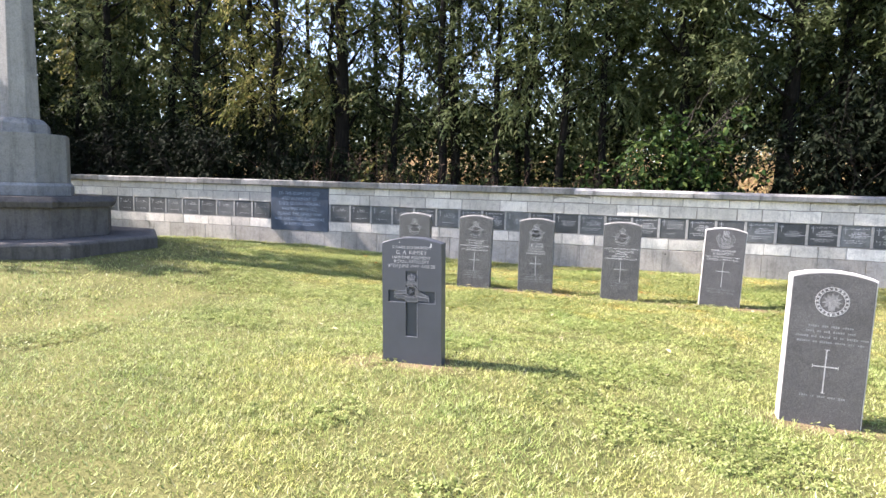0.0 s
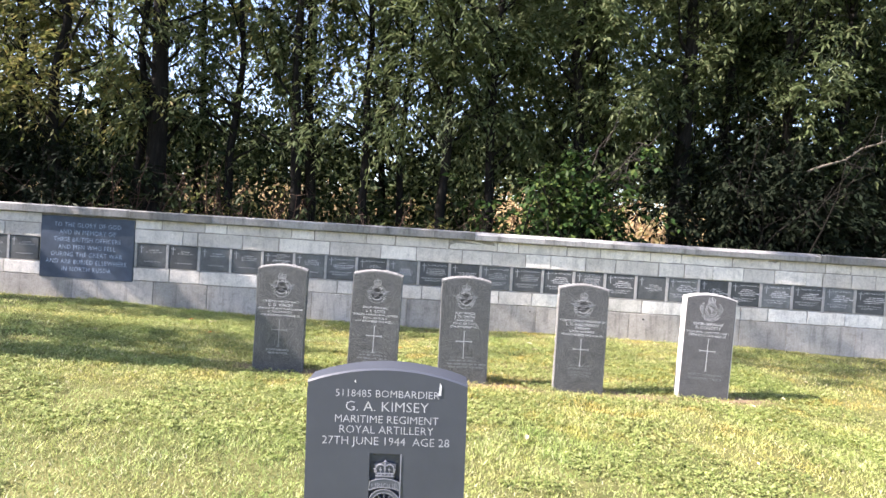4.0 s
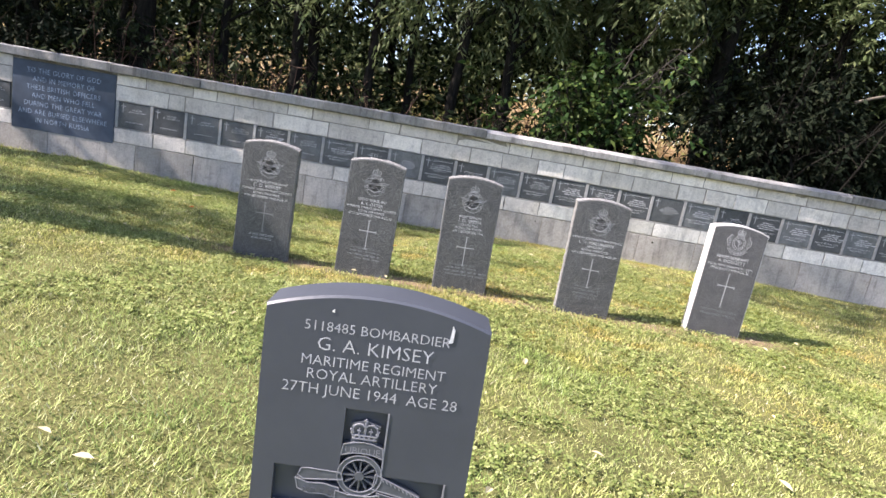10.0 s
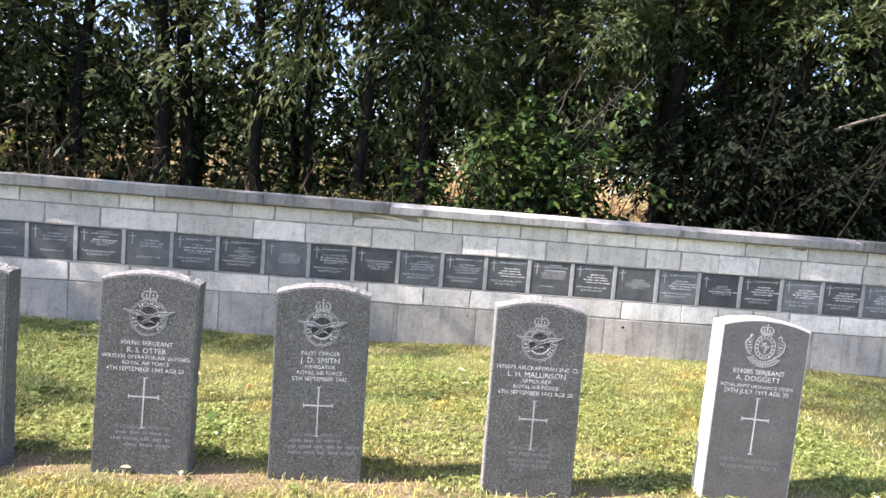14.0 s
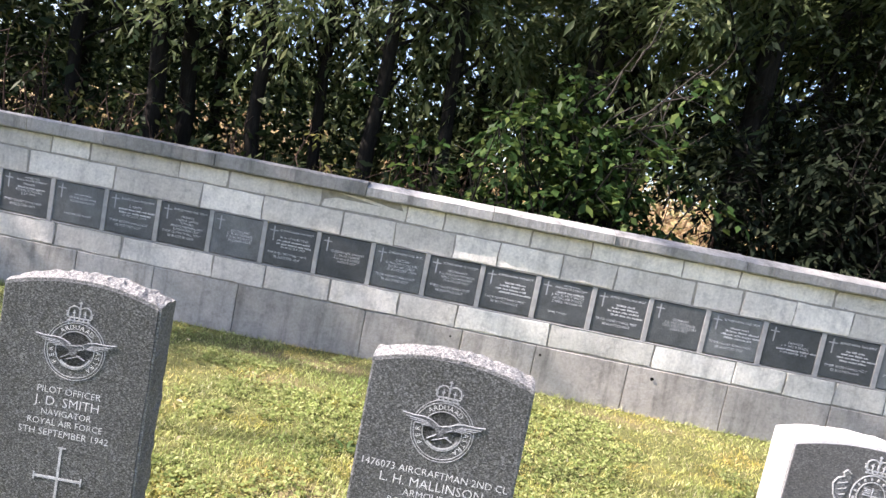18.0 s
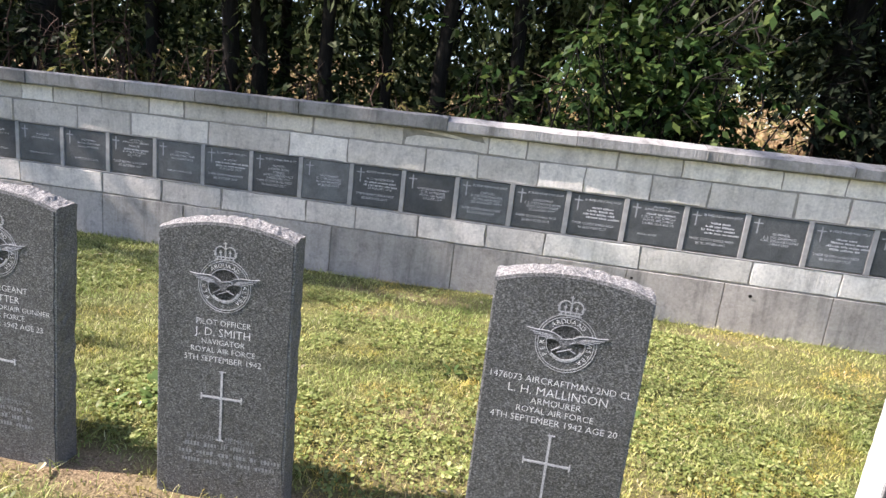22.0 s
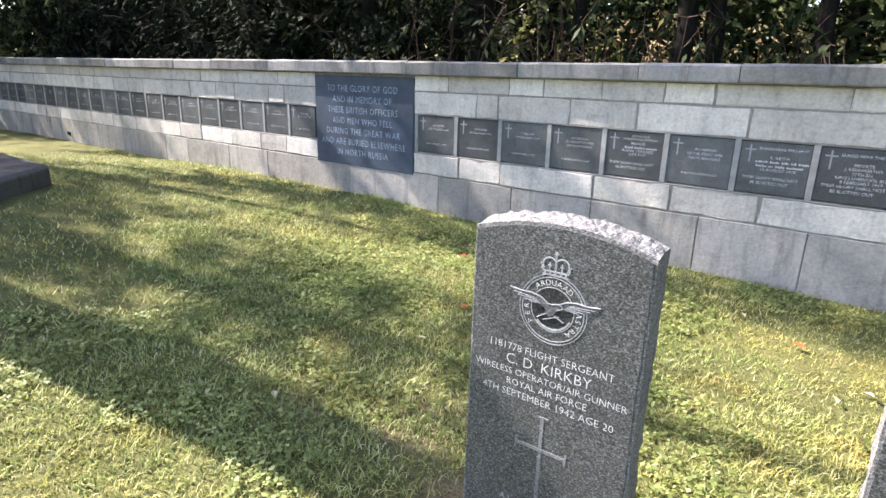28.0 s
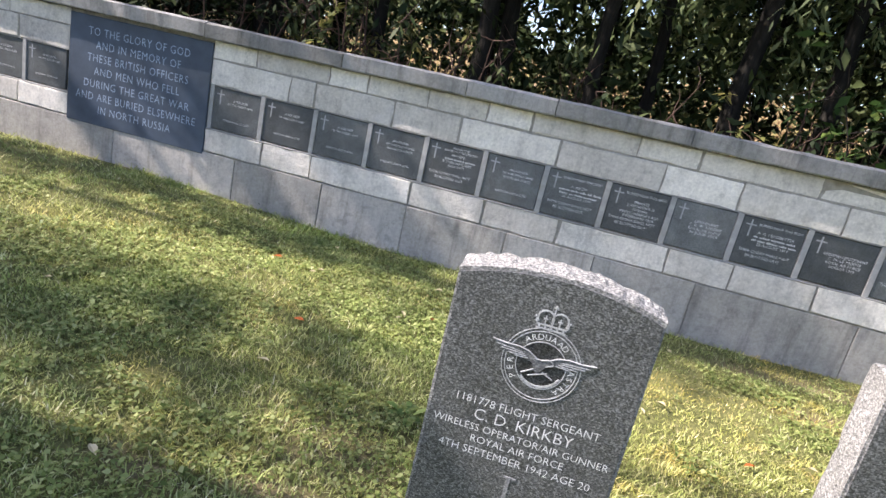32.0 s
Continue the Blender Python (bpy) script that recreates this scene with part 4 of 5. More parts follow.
granite_stone("a", [("1181778 FLIGHT SERGEANT", 0.295, 0.516), ("C. D. KIRKBY", 0.205, 0.483), ("WIRELESS OPERATOR/AIR GUNNER", 0.366, 0.457), ("ROYAL AIR FORCE", 0.195, 0.431),
              ("4TH SEPTEMBER 1942 AGE 20", 0.320, 0.403)], [("A LAST FAREWELL", 0.190, 0.126), ("DEAR BROTHER", 0.155, 0.100)], 3, M_GRANITE_ROUGH, 1.0, h=0.826)
granite_stone("b", [("950301 SERGEANT", 0.215, 0.516), ("R. S. OTTER", 0.160, 0.483), ("WIRELESS OPERATOR/AIR GUNNER", 0.366, 0.457), ("ROYAL AIR FORCE", 0.195, 0.431),
              ("4TH SEPTEMBER 1942 AGE 23", 0.320, 0.403)], [("IN LOVING MEMORY OF", 0.230, 0.158), (6, 0.21, 0.131), (7, 0.25, 0.104), (4, 0.14, 0.078)], 8, M_GRANITE_ROUGH, 1.0, 0.7, h=0.828)
granite_stone("c", [("PILOT OFFICER", 0.165, 0.516), ("J. D. SMITH", 0.168, 0.483), ("NAVIGATOR", 0.130, 0.457), ("ROYAL AIR FORCE", 0.195, 0.431),
              ("5TH SEPTEMBER 1942", 0.235, 0.403)], [("IN LOVING MEMORY", 0.210, 0.158), (6, 0.22, 0.131), (7, 0.26, 0.104), (6, 0.24, 0.078)], 14, M_GRANITE_ROUGH, 2.5, -0.7, h=0.822)
granite_stone("d", [("1476073 AIRCRAFTMAN 2ND CL", 0.366, 0.516), ("L. H. MALLINSON", 0.258, 0.483), ("ARMOURER", 0.132, 0.457), ("ROYAL AIR FORCE", 0.202, 0.431),
              ("4TH SEPTEMBER 1942 AGE 20", 0.335, 0.403)], [("THE KING OF LOVE", 0.200, 0.158), ("MY SHEPHERD IS", 0.185, 0.131), ("WHOSE GOODNESS", 0.195, 0.104), ("FAILETH NEVER", 0.165, 0.078)], 21, M_GRANITE_ROUGH, -1.0, 0.0, h=0.822)
granite_stone("e", [("024085 SERJEANT", 0.240, 0.528), ("A. DOGGETT", 0.205, 0.495), ("ROYAL ARMY ORDNANCE CORPS", 0.335, 0.463), ("29TH JULY 1919 AGE 30", 0.300, 0.434)],
              [("HIS DUTY NOBLY DONE", 0.270, 0.140), ("PEACE PERFECT PEACE", 0.260, 0.108)], 30, M_WHITE_STONE, -3.0, 1.6, badge=strap_badge, badge_z=0.686, cross=(0.180, 0.444, 0.345), h=0.812, face=M_GRANITE_PALE, cx=-0.012, dz=0.028,
              label="grey granite headstone with pale edges and a regimental badge", d=0.105)
granite_stone(0, [(7, 0.20, 0.535), (8, 0.22, 0.505), (12, 0.31, 0.475), (11, 0.30, 0.446)], [(8, 0.22, 0.140)], 41, M_WHITE_STONE,
              0.0, 0.0, pose(F_POS[0], F_POS[1], -0.07, 0, 0.6, -3), leaf_badge, 0.855, "grey granite headstone with pale edges and a round wreath badge", 0.690, (0.172, 0.418, 0.322), d=0.105, face=M_GRANITE_PALE)


def slate_stone(x, y):
    """The smooth slate stone with a sunk cross."""
    w, h, d = 0.406, 0.825, 0.092
    ob = empty("headstone", pose(x, y, 0.031, 0, -1.6, 1), "smooth dark slate headstone with a sunk cross and gun badge", "headstone", "row of headstones")
    cut, aw, ah, sw, zt, za, zb = 0.014, 0.162, 0.078, 0.040, 0.608, 0.400, 0.174
    xs, zs = (-w / 2, -aw, -sw, sw, aw, w / 2), (-0.1, zb, za, za + ah, zt, h - 0.06)
    sunk = {(2, 1), (1, 2), (2, 2), (3, 2), (2, 3)}
    bm, known = bmesh.new(), {}

    def at(i, k, yy):
        key = (i, k, round(yy, 4))
        if key not in known:
            known[key] = bm.verts.new((xs[i], yy, zs[k]))
        return known[key]

    for i in range(5):
        for k in range(5):
            yy = cut if (i, k) in sunk else 0.0
            bm.faces.new((at(i, k, yy), at(i + 1, k, yy), at(i + 1, k + 1, yy), at(i, k + 1, yy)))
            for n, p, q in (((i + 1, k), (i + 1, k), (i + 1, k + 1)), ((i - 1, k), (i, k + 1), (i, k)), ((i, k + 1), (i + 1, k + 1), (i, k + 1)), ((i, k - 1), (i, k), (i + 1, k))):
                if (i, k) in sunk and n not in sunk:
                    bm.faces.new((at(*p, cut), at(*q, cut), at(*q, 0.0), at(*p, 0.0)))
    for k in range(5):
        bm.faces.new((at(5, k, 0.0), at(5, k, d), at(5, k + 1, d), at(5, k + 1, 0.0)))
        bm.faces.new((at(0, k + 1, 0.0), at(0, k + 1, d), at(0, k, d), at(0, k, 0.0)))
    bm.faces.new([at(0, k, d) for k in range(6)] + [at(5, k, d) for k in range(5, -1, -1)])
    part("body", bm, M_SLATE_STONE, ob)
    bm = bmesh.new()
    out = [(px, pz) for px, pz in arch_outline(w, h, 0.036, 20) if pz > 0.1]
    out = [(-w / 2, h - 0.06), (w / 2, h - 0.06)] + out
    front, back = [(px * 0.992, 0.0, pz - 0.004 if i > 1 else pz) for i, (px, pz) in enumerate(out)], [(px, d, pz) for px, pz in out]
    mid = [(px, 0.005, pz) for px, pz in out]
    n = len(out)
    vs = [[bm.verts.new(p) for p in ring] for ring in (front, mid, back)]
    bm.faces.new(vs[0])
    bm.faces.new(vs[2][::-1])
    for a, b in zip(vs, vs[1:]):
        for i in range(n):
            bm.faces.new((a[i], b[i], b[(i + 1) % n], a[(i + 1) % n]))
    part("head", bm, M_SLATE_STONE, ob)
    # highlights drawn as pale bars on the sunward lower and right edges
    bm = bmesh.new()
    for x0, z0, x1, z1 in ((-aw, za, -sw, za), (sw, za, aw, za), (aw, za, aw, za + ah), (sw, zb, sw, za), (-sw, zb, sw, zb), (sw, za + ah, sw, zt)):
        add_bar(bm, x0, z0, x1, z1, 0.003, -0.0012, 0.004)
    part("worn_arris", bm, M_SLATE_LIGHT, ob, "pale highlight on lower and right edges of the sunk cross")
    text_rows(ob, [("5118485 BOMBARDIER", 0.262, 0.752), ("G. A. KIMSEY", 0.210, 0.716), ("MARITIME REGIMENT", 0.262, 0.686), ("ROYAL ARTILLERY", 0.238, 0.659), ("27TH JUNE 1944  AGE 28", 0.322, 0.630)], M_LETTER_WORN)
    # badge: crown, scroll, wheel, gun and lower scrolls, standing in the sunk cross
    y = -0.001
    bm = bmesh.new()
    cz = 0.474
    add_ring(bm, 0, cz, 0.033, 0.042, y, 32, thick=0.013)
    add_ring(bm, 0, cz, 0.0, 0.009, y - 0.002, 12, thick=0.013)
    for k in range(12):
        a = 2 * math.pi * k / 12
        add_bar(bm, 0.007 * math.cos(a), cz + 0.007 * math.sin(a), 0.031 * math.cos(a), cz + 0.031 * math.sin(a), 0.003, y, 0.012)
    add_plate(bm, [(-0.024, cz + 0.066), (0.024, cz + 0.066), (0.028, cz + 0.104), (0.0, cz + 0.112), (-0.028, cz + 0.104)], y + 0.004, 0.010)
    light = bmesh.new()
    add_crown(light, 0, cz + 0.080, 0.029, y)
    top = [(-0.040, 0.040), (-0.020, 0.046), (0.0, 0.048), (0.020, 0.046), (0.040, 0.040), (0.037, 0.062), (0.018, 0.068), (0.0, 0.070), (-0.018, 0.068), (-0.037, 0.062)]
    gun = [(0.030, 0.008), (0.118, -0.030), (0.118, -0.040), (0.026, -0.024)]
    trail = [(-0.036, 0.002), (-0.030, -0.012), (-0.104, -0.020), (-0.116, -0.012), (-0.110, 0.002), (-0.098, 0.004)]
    left = [(-0.120, -0.018), (-0.096, -0.026), (-0.066, -0.024), (-0.036, -0.030), (-0.036, -0.052), (-0.066, -0.046), (-0.092, -0.048), (-0.114, -0.040)]
    right = [(0.036, -0.030), (0.066, -0.036), (0.094, -0.036), (0.122, -0.042), (0.118, -0.064), (0.092, -0.058), (0.064, -0.058), (0.036, -0.052)]
    middle = [(-0.042, -0.034), (-0.018, -0.040), (0.018, -0.040), (0.042, -0.034), (0.042, -0.062), (0.018, -0.067), (-0.018, -0.067), (-0.042, -0.062)]
    for pts, yy in ((top, y), (gun, y), (trail, y), (left, y - 0.001), (right, y - 0.001), (middle, y - 0.003)):
        pts = [(px, cz + pz) for px, pz in pts]
        add_plate(bm, pts, yy, 0.013)
        # pale bars round each plate imitate highlights on the carved edges
        for (ax, az), (bx, bz) in zip(pts, pts[1:] + pts[:1]):
            add_bar(light, ax, az, bx, bz, 0.0018, yy - 0.0008, 0.001)
    for k in range(9):
        add_bar(light, 0.044 + 0.008 * k, cz + 0.000 - 0.0034 * k, 0.047 + 0.008 * k, cz - 0.006 - 0.0034 * k, 0.0022, y - 0.0009, 0.001)
    for r in (0.033, 0.0415):
        add_ring(light, 0, cz, r, r + 0.0016, y - 0.0008, 36, thick=0.001)
    part("carved_outline", light, M_SLATE_LIGHT, ob, "carved crown and pale edge highlights of the carving")
    badge = part("carved_badge", bm, M_SLATE_CARVED, ob, "carved gun badge with crown and scrolls")
    child("badge_letter", text_mesh("UBIQUE", 0.019, M_SLATE_LIGHT), badge, pose(0, y - 0.001, cz + 0.046))
    for xx, zz, n in ((-0.075, cz - 0.042, 4), (0.0, cz - 0.054, 4), (0.078, cz - 0.052, 4)):
        bm = bmesh.new()
        for i in range(n):
            add_bar(bm, xx - 0.028 + i * 0.016, zz + 0.003, xx - 0.020 + i * 0.016, zz + 0.003, 0.009, y - 0.004, 0.001)
        part("badge_letter", bm, M_SLATE_STONE, badge)
    # chips on the front
    for outline in ([(0.128, 0.760), (0.136, 0.762), (0.137, 0.786), (0.132, 0.794), (0.131, 0.775)], [(-0.085, 0.790), (-0.080, 0.788), (-0.081, 0.795)]):
        bm = bmesh.new()
        add_plate(bm, outline, -0.0014, 0.001)
        part("chip", bm, M_LETTER, ob, "fresh pale chip in the slate")
    return ob


slate_stone(*K_POS)


# ---- cross of sacrifice ----
def octagon(bm, r0, z0, r1, z1, squash=1.0):
    """A tapering eight-sided drum with faces square to x and y."""
    k = 1 / math.cos(math.pi / 8)
    low, top = [[bm.verts.new((r * k * math.cos(math.pi / 8 + i * math.pi / 4), r * k * squash * math.sin(math.pi / 8 + i * math.pi / 4), z)) for i in range(8)] for r, z in ((r0, z0), (r1, z1))]
    for i in range(8):
        q = (i + 1) % 8
        bm.faces.new((low[i], low[q], top[q], top[i]))
    bm.faces.new(top)
    bm.faces.new(low[::-1])


def build_cross(x, y):
    ob = empty("memorial_cross", pose(x, y, 0.25), "tall grey stone memorial cross on a dark octagonal stepped base", "monument")
    for name, rings in (("step", ((1.62, -0.3, 1.62, 0.12), (1.62, 0.12, 1.59, 0.15))), ("plinth", ((1.02, 0.15, 1.02, 0.54), (1.08, 0.54, 1.10, 0.61), (1.10, 0.61, 1.02, 0.67))),
                        ("pedestal", ((0.58, 0.67, 0.58, 0.80), (0.58, 0.80, 0.54, 0.84), (0.54, 0.84, 0.54, 1.48))),
                        ("shaft_foot", ((0.33, 1.48, 0.33, 1.60), (0.33, 1.60, 0.26, 1.68))), ("shaft", ((0.25, 1.68, 0.18, 4.85),))):
        for (r0, z0, r1, z1), piece in zip(rings, ("", "_moulding", "_weathering")):
            bm = bmesh.new()
            octagon(bm, r0, z0, r1, z1, 0.85 if name == "shaft" else 1.0)
            bmesh.ops.bevel(bm, geom=[e for e in bm.edges], offset=0.006, segments=1, affect="EDGES")
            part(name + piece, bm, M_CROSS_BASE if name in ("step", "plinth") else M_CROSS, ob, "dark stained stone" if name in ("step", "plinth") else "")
    for s in (-1, 1):
        bm = bmesh.new()
        octagon(bm, 0.17, 0.0, 0.145, 0.70, 0.85)
        arm = part("arm", bm, M_CROSS, ob)
        arm.matrix_basis = pose(s * 0.16, 0, 4.02, 0, 90 * s, 0)
    return ob


build_cross(*CROSS_POS)


# ---- trees ----
rt = np.random.RandomState(5)


def tube(path, radii, sides=8):
    """Vertices and triangles of a tapering tube along a path."""
    path = np.asarray(path, float)
    v, f = [], []
    for i, p in enumerate(path):
        d = path[min(i + 1, len(path) - 1)] - path[max(i - 1, 0)]
        d /= np.linalg.norm(d) + 1e-9
        side = np.cross(d, (0.31, 0.94, 0.1))
        side /= np.linalg.norm(side) + 1e-9
        other = np.cross(d, side)
        for k in range(sides):
            a = 2 * math.pi * k / sides
            v.append(p + radii[i] * (math.cos(a) * side + math.sin(a) * other))
    for i in range(len(path) - 1):
        for k in range(sides):
            a, b = i * sides + k, i * sides + (k + 1) % sides
            f += [(a, b, b + sides), (a, b + sides, a + sides)]
    return np.array(v), np.array(f)


def join(pieces):
    v, f, n = [], [], 0
    for a, b in pieces:
        v.append(a)
        f.append(b + n)
        n += len(a)
    return np.concatenate(v), np.concatenate(f)


def leaves(centres, length, width, droop, rs, curl=0.25):
    """Lance-shaped leaves, two triangles each, at the given places."""
    n = len(centres)
    az, el = rs.uniform(0, 2 * math.pi, n), rs.normal(-droop, 0.55, n)
    d = np.stack([np.cos(az) * np.cos(el), np.sin(az) * np.cos(el), np.sin(el)], 1)
    s = np.cross(d, rs.normal(0, 1, (n, 3)))
    s /= np.linalg.norm(s, axis=1, keepdims=True) + 1e-9
    up = np.cross(s, d)
    ln, wd = length * rs.uniform(0.6, 1.3, (n, 1)), width * rs.uniform(0.7, 1.3, (n, 1))
    mid = centres + d * ln * 0.45 + up * ln * curl * 0.3
    v = np.stack([centres, mid + s * wd / 2, centres + d * ln, mid - s * wd / 2], 1).reshape(-1, 3)
    i = 4 * np.arange(n)[:, None]
    return v, np.concatenate([i + [[0, 1, 2]], i + [[0, 2, 3]]])


def sprays(starts, ways, per, reach, length, width, rs):
    """Drooping leafy shoots: leaves set alternately along each one, pointing onward and a little outward."""
    n = len(starts)
    ways = ways / (np.linalg.norm(ways, axis=1, keepdims=True) + 1e-9)
    t = np.linspace(0.05, 1.0, per)[None, :, None]
    ln = reach * rs.uniform(0.55, 1.3, (n, 1, 1))
    sag = rs.uniform(0.25, 0.75, (n, 1, 1)) * np.array((0.0, 0.0, -1.0))
    c = starts[:, None, :] + ways[:, None, :] * ln * t + sag * ln * t * t + rs.normal(0, 0.022, (n, per, 3))
    d = ways[:, None, :] + 2.0 * sag * t
    side = np.cross(d, np.array((0.0, 0.0, 1.0)))
    side /= np.linalg.norm(side, axis=2, keepdims=True) + 1e-9
    d = d / (np.linalg.norm(d, axis=2, keepdims=True) + 1e-9) + side * (np.where(np.arange(per) % 2, 0.75, -0.75)[None, :, None]) + rs.normal(0, 0.3, (n, per, 3)) + (0, 0, -0.25)
    d = (d / (np.linalg.norm(d, axis=2, keepdims=True) + 1e-9)).reshape(-1, 3)
    c = c.reshape(-1, 3)
    m = len(c)
    s = np.cross(d, np.array((0.0, 0.0, 1.0)) + rs.normal(0, 0.45, (m, 3)))
    s /= np.linalg.norm(s, axis=1, keepdims=True) + 1e-9
    ll, wd = length * rs.uniform(0.6, 1.3, (m, 1)), width * rs.uniform(0.7, 1.3, (m, 1))
    mid = c + d * ll * 0.42
    v = np.stack([c, mid + s * wd / 2, c + d * ll + (0, 0, -0.006), mid - s * wd / 2], 1).reshape(-1, 3)
    i = 4 * np.arange(m)[:, None]
    return v, np.concatenate([i + [[0, 1, 2]], i + [[0, 2, 3]]])


def limb_path(start, way, length, rs, n=6, lift=0.15):
    p, d = [np.array(start, float)], np.array(way, float)
    for _ in range(n):
        d = d + rs.normal(0, 0.16, 3) + (0, 0, lift)
        d /= np.linalg.norm(d)
        p.append(p[-1] + d * length / n)
    return np.array(p)


def build_tree(x, y, height, radius, leaf_mat, seed, spread_r=1.3, count=9000, first=1.0, length=0.085, width=0.02, lean=(0.0, 0.0), label="", clump=0.24, limbs=26):
    rs = np.random.RandomState(seed)
    n = 10
    trunk = np.array([(lean[0] * t * height + rs.normal(0, 0.045) * (t > 0), lean[1] * t * height + rs.normal(0, 0.045) * (t > 0), -0.15 + t * (height + 0.15)) for t in np.linspace(0, 1, n + 1)])
    radii = radius * (1 - 0.85 * np.linspace(0, 1, n + 1) ** 0.9)
    radii[0] *= 1.35
    pieces, tips, ways = [tube(trunk, radii)], [], []
    for k in range(limbs):
        t = first / height + (0.97 - first / height) * (k + rs.uniform(0, 1)) / limbs
        base = np.array([np.interp(t * n, range(n + 1), trunk[:, c]) for c in range(3)])
        az = rs.uniform(0, 2 * math.pi)
        reach = spread_r * rs.uniform(0.55, 1.15) * (1 - 0.55 * max(0.0, t - 0.4))
        path = limb_path(base, (math.cos(az), math.sin(az), rs.uniform(0.1, 0.9)), reach, rs)
        r = radius * 0.32 * (1 - 0.6 * t)
        pieces.append(tube(path, np.linspace(r, 0.006, len(path)), 5))
        for q in range(5):
            i = rs.randint(2, len(path))
            way = path[i] - path[i - 1] + rs.normal(0, 0.3, 3)
            twig = limb_path(path[i], way / np.linalg.norm(way), reach * rs.uniform(0.25, 0.55), rs, 4, -0.05)
            pieces.append(tube(twig, np.linspace(0.009, 0.003, len(twig)), 3))
            tips += [twig[2], twig[3], twig[4], path[i]]
            ways += [twig[3] - twig[2], twig[4] - twig[3], twig[4] - twig[3], path[i] - path[i - 1]]
    tips, ways = np.array(tips), np.array(ways)
    share = np.repeat(rs.uniform(0, 1, len(tips) // 4), 4) ** 2.5 + 0.02
    per = 12
    pick = rs.choice(len(tips), count // per, p=share / share.sum())
    starts = tips[pick] + rs.normal(0, clump * 0.55, (len(pick), 3))
    heads = ways[pick] / np.linalg.norm(ways[pick], axis=1, keepdims=True) + rs.normal(0, 0.5, (len(pick), 3))
    low = starts[:, 2] > 0.45
    starts, heads = starts[low], heads[low]
    ob = empty("tree", pose(x, y, -0.04), label or "slender dark-barked tree with dense narrow leaves behind the wall", "tree", "row of trees")
    v, f = join(pieces)
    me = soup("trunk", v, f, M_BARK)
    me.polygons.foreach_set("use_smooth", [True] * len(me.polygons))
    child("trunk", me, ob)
    v, f = sprays(starts, heads, per, 0.30 + 1.2 * length, length, width, rs)
    child("crown", soup("crown", v, f, leaf_mat), ob)
    return ob


# front row, with the trunks where they show above the coping
ROW = [(-13.6, 12.6, 8.6, 0.11, 0), (-12.2, 12.1, 9.0, 0.12, 0), (-10.9, 12.9, 8.8, 0.10, 1), (-9.75, 12.5, 9.2, 0.11, 0), (-8.6, 12.9, 8.5, 0.09, 1), (-7.5, 12.3, 8.7, 0.09, 1),
       (-6.35, 12.7, 8.2, 0.07, 1), (-5.88, 12.5, 9.4, 0.15, 0), (-4.9, 12.9, 8.2, 0.07, 0), (-3.60, 12.4, 9.0, 0.085, 0), (-3.47, 12.8, 8.6, 0.085, 0), (-2.45, 12.5, 8.8, 0.07, 0)]
ROW += [(-1.95, 12.9, 8.3, 0.06, 0), (-1.2, 12.4, 8.6, 0.08, 0), (-0.40, 12.5, 8.8, 0.075, 0), (0.90, 12.5, 9.0, 0.09, 0), (1.45, 13.0, 8.8, 0.09, 0), (2.70, 12.5, 9.3, 0.13, 0),
       (3.6, 12.9, 8.6, 0.08, 0), (4.3, 12.3, 8.8, 0.08, 0), (5.3, 12.5, 9.0, 0.09, 0), (6.5, 12.7, 8.8, 0.10, 0), (7.9, 12.5, 9.0, 0.11, 0), (9.4, 12.8, 8.8, 0.1, 0)]
for i, (x, y, h, r, kind) in enumerate(ROW):
    build_tree(x, y, h, r * 1.35, M_OLIVE if kind else (M_WILLOW_SHADED if x > 2.0 and i % 2 == 0 else M_WILLOW), 100 + i, 1.2, 6200 if x < -1.9 else 10500 if x < 1.2 else 12000, 2.7 if x > 2.0 else 2.3, 0.125, 0.036, (rt.normal(0, 0.012), rt.normal(0, 0.01)))
# second row
for i, x in enumerate(np.arange(-17, 12, 2.1)):
    build_tree(x + rt.uniform(-0.5, 0.5), 15.2 + rt.uniform(-0.8, 0.8), 9.0 + rt.uniform(-0.6, 0.8), 0.10, M_WILLOW if i % 3 or x > -2.0 else M_OLIVE, 200 + i, 1.6, 2500 if -12.5 < x < -1.8 else 6000, 2.8, 0.20, 0.085, clump=0.32, limbs=20)
# dark leaning trees on the far side of the cross, which shade the lawn
for i, (x, y, h, r) in enumerate(((-12.9, 6.25, 9.6, 0.9), (-14.0, 6.1, 10.2, 1.0), (-14.8, 7.3, 8.7, 1.5), (-16.0, 6.4, 9.6, 1.5))):
    build_tree(x, y, h, 0.13, M_WILLOW, 300 + i, r, 1650, 2.8, 0.15, 0.055, label="tall dark-leaved tree beside the lawn", clump=0.2)
# low dense tree, out of view, added to shade the base of the cross
build_tree(-13.0, 5.1, 7.4, 0.1, M_WILLOW, 321, 1.6, 8500, 3.0, 0.15, 0.06, label="unseen low dense tree added to shade the cross base", clump=0.3)
# made-up tall tree, out of view; its high crown dapples the right-hand lawn
build_tree(-10.7, 6.7, 15.2, 0.065, M_WILLOW, 320, 1.9, 2600, 12.2, 0.15, 0.06, label="unseen very tall tree, high crown added to dapple the lawn", clump=0.3)
# two unseen trees, added before the wall's far end, whose crowns shade its face
for i, (x, y, h, low) in enumerate(((-12.6, 8.5, 9.0, 5.0), (-12.0, 8.0, 12.0, 7.8))):
    build_tree(x, y, h, 0.08, M_WILLOW, 340 + i, 0.75, 2000, low, 0.15, 0.06, label="unseen slender tree, narrow high crown added to shade the wall", clump=0.26)
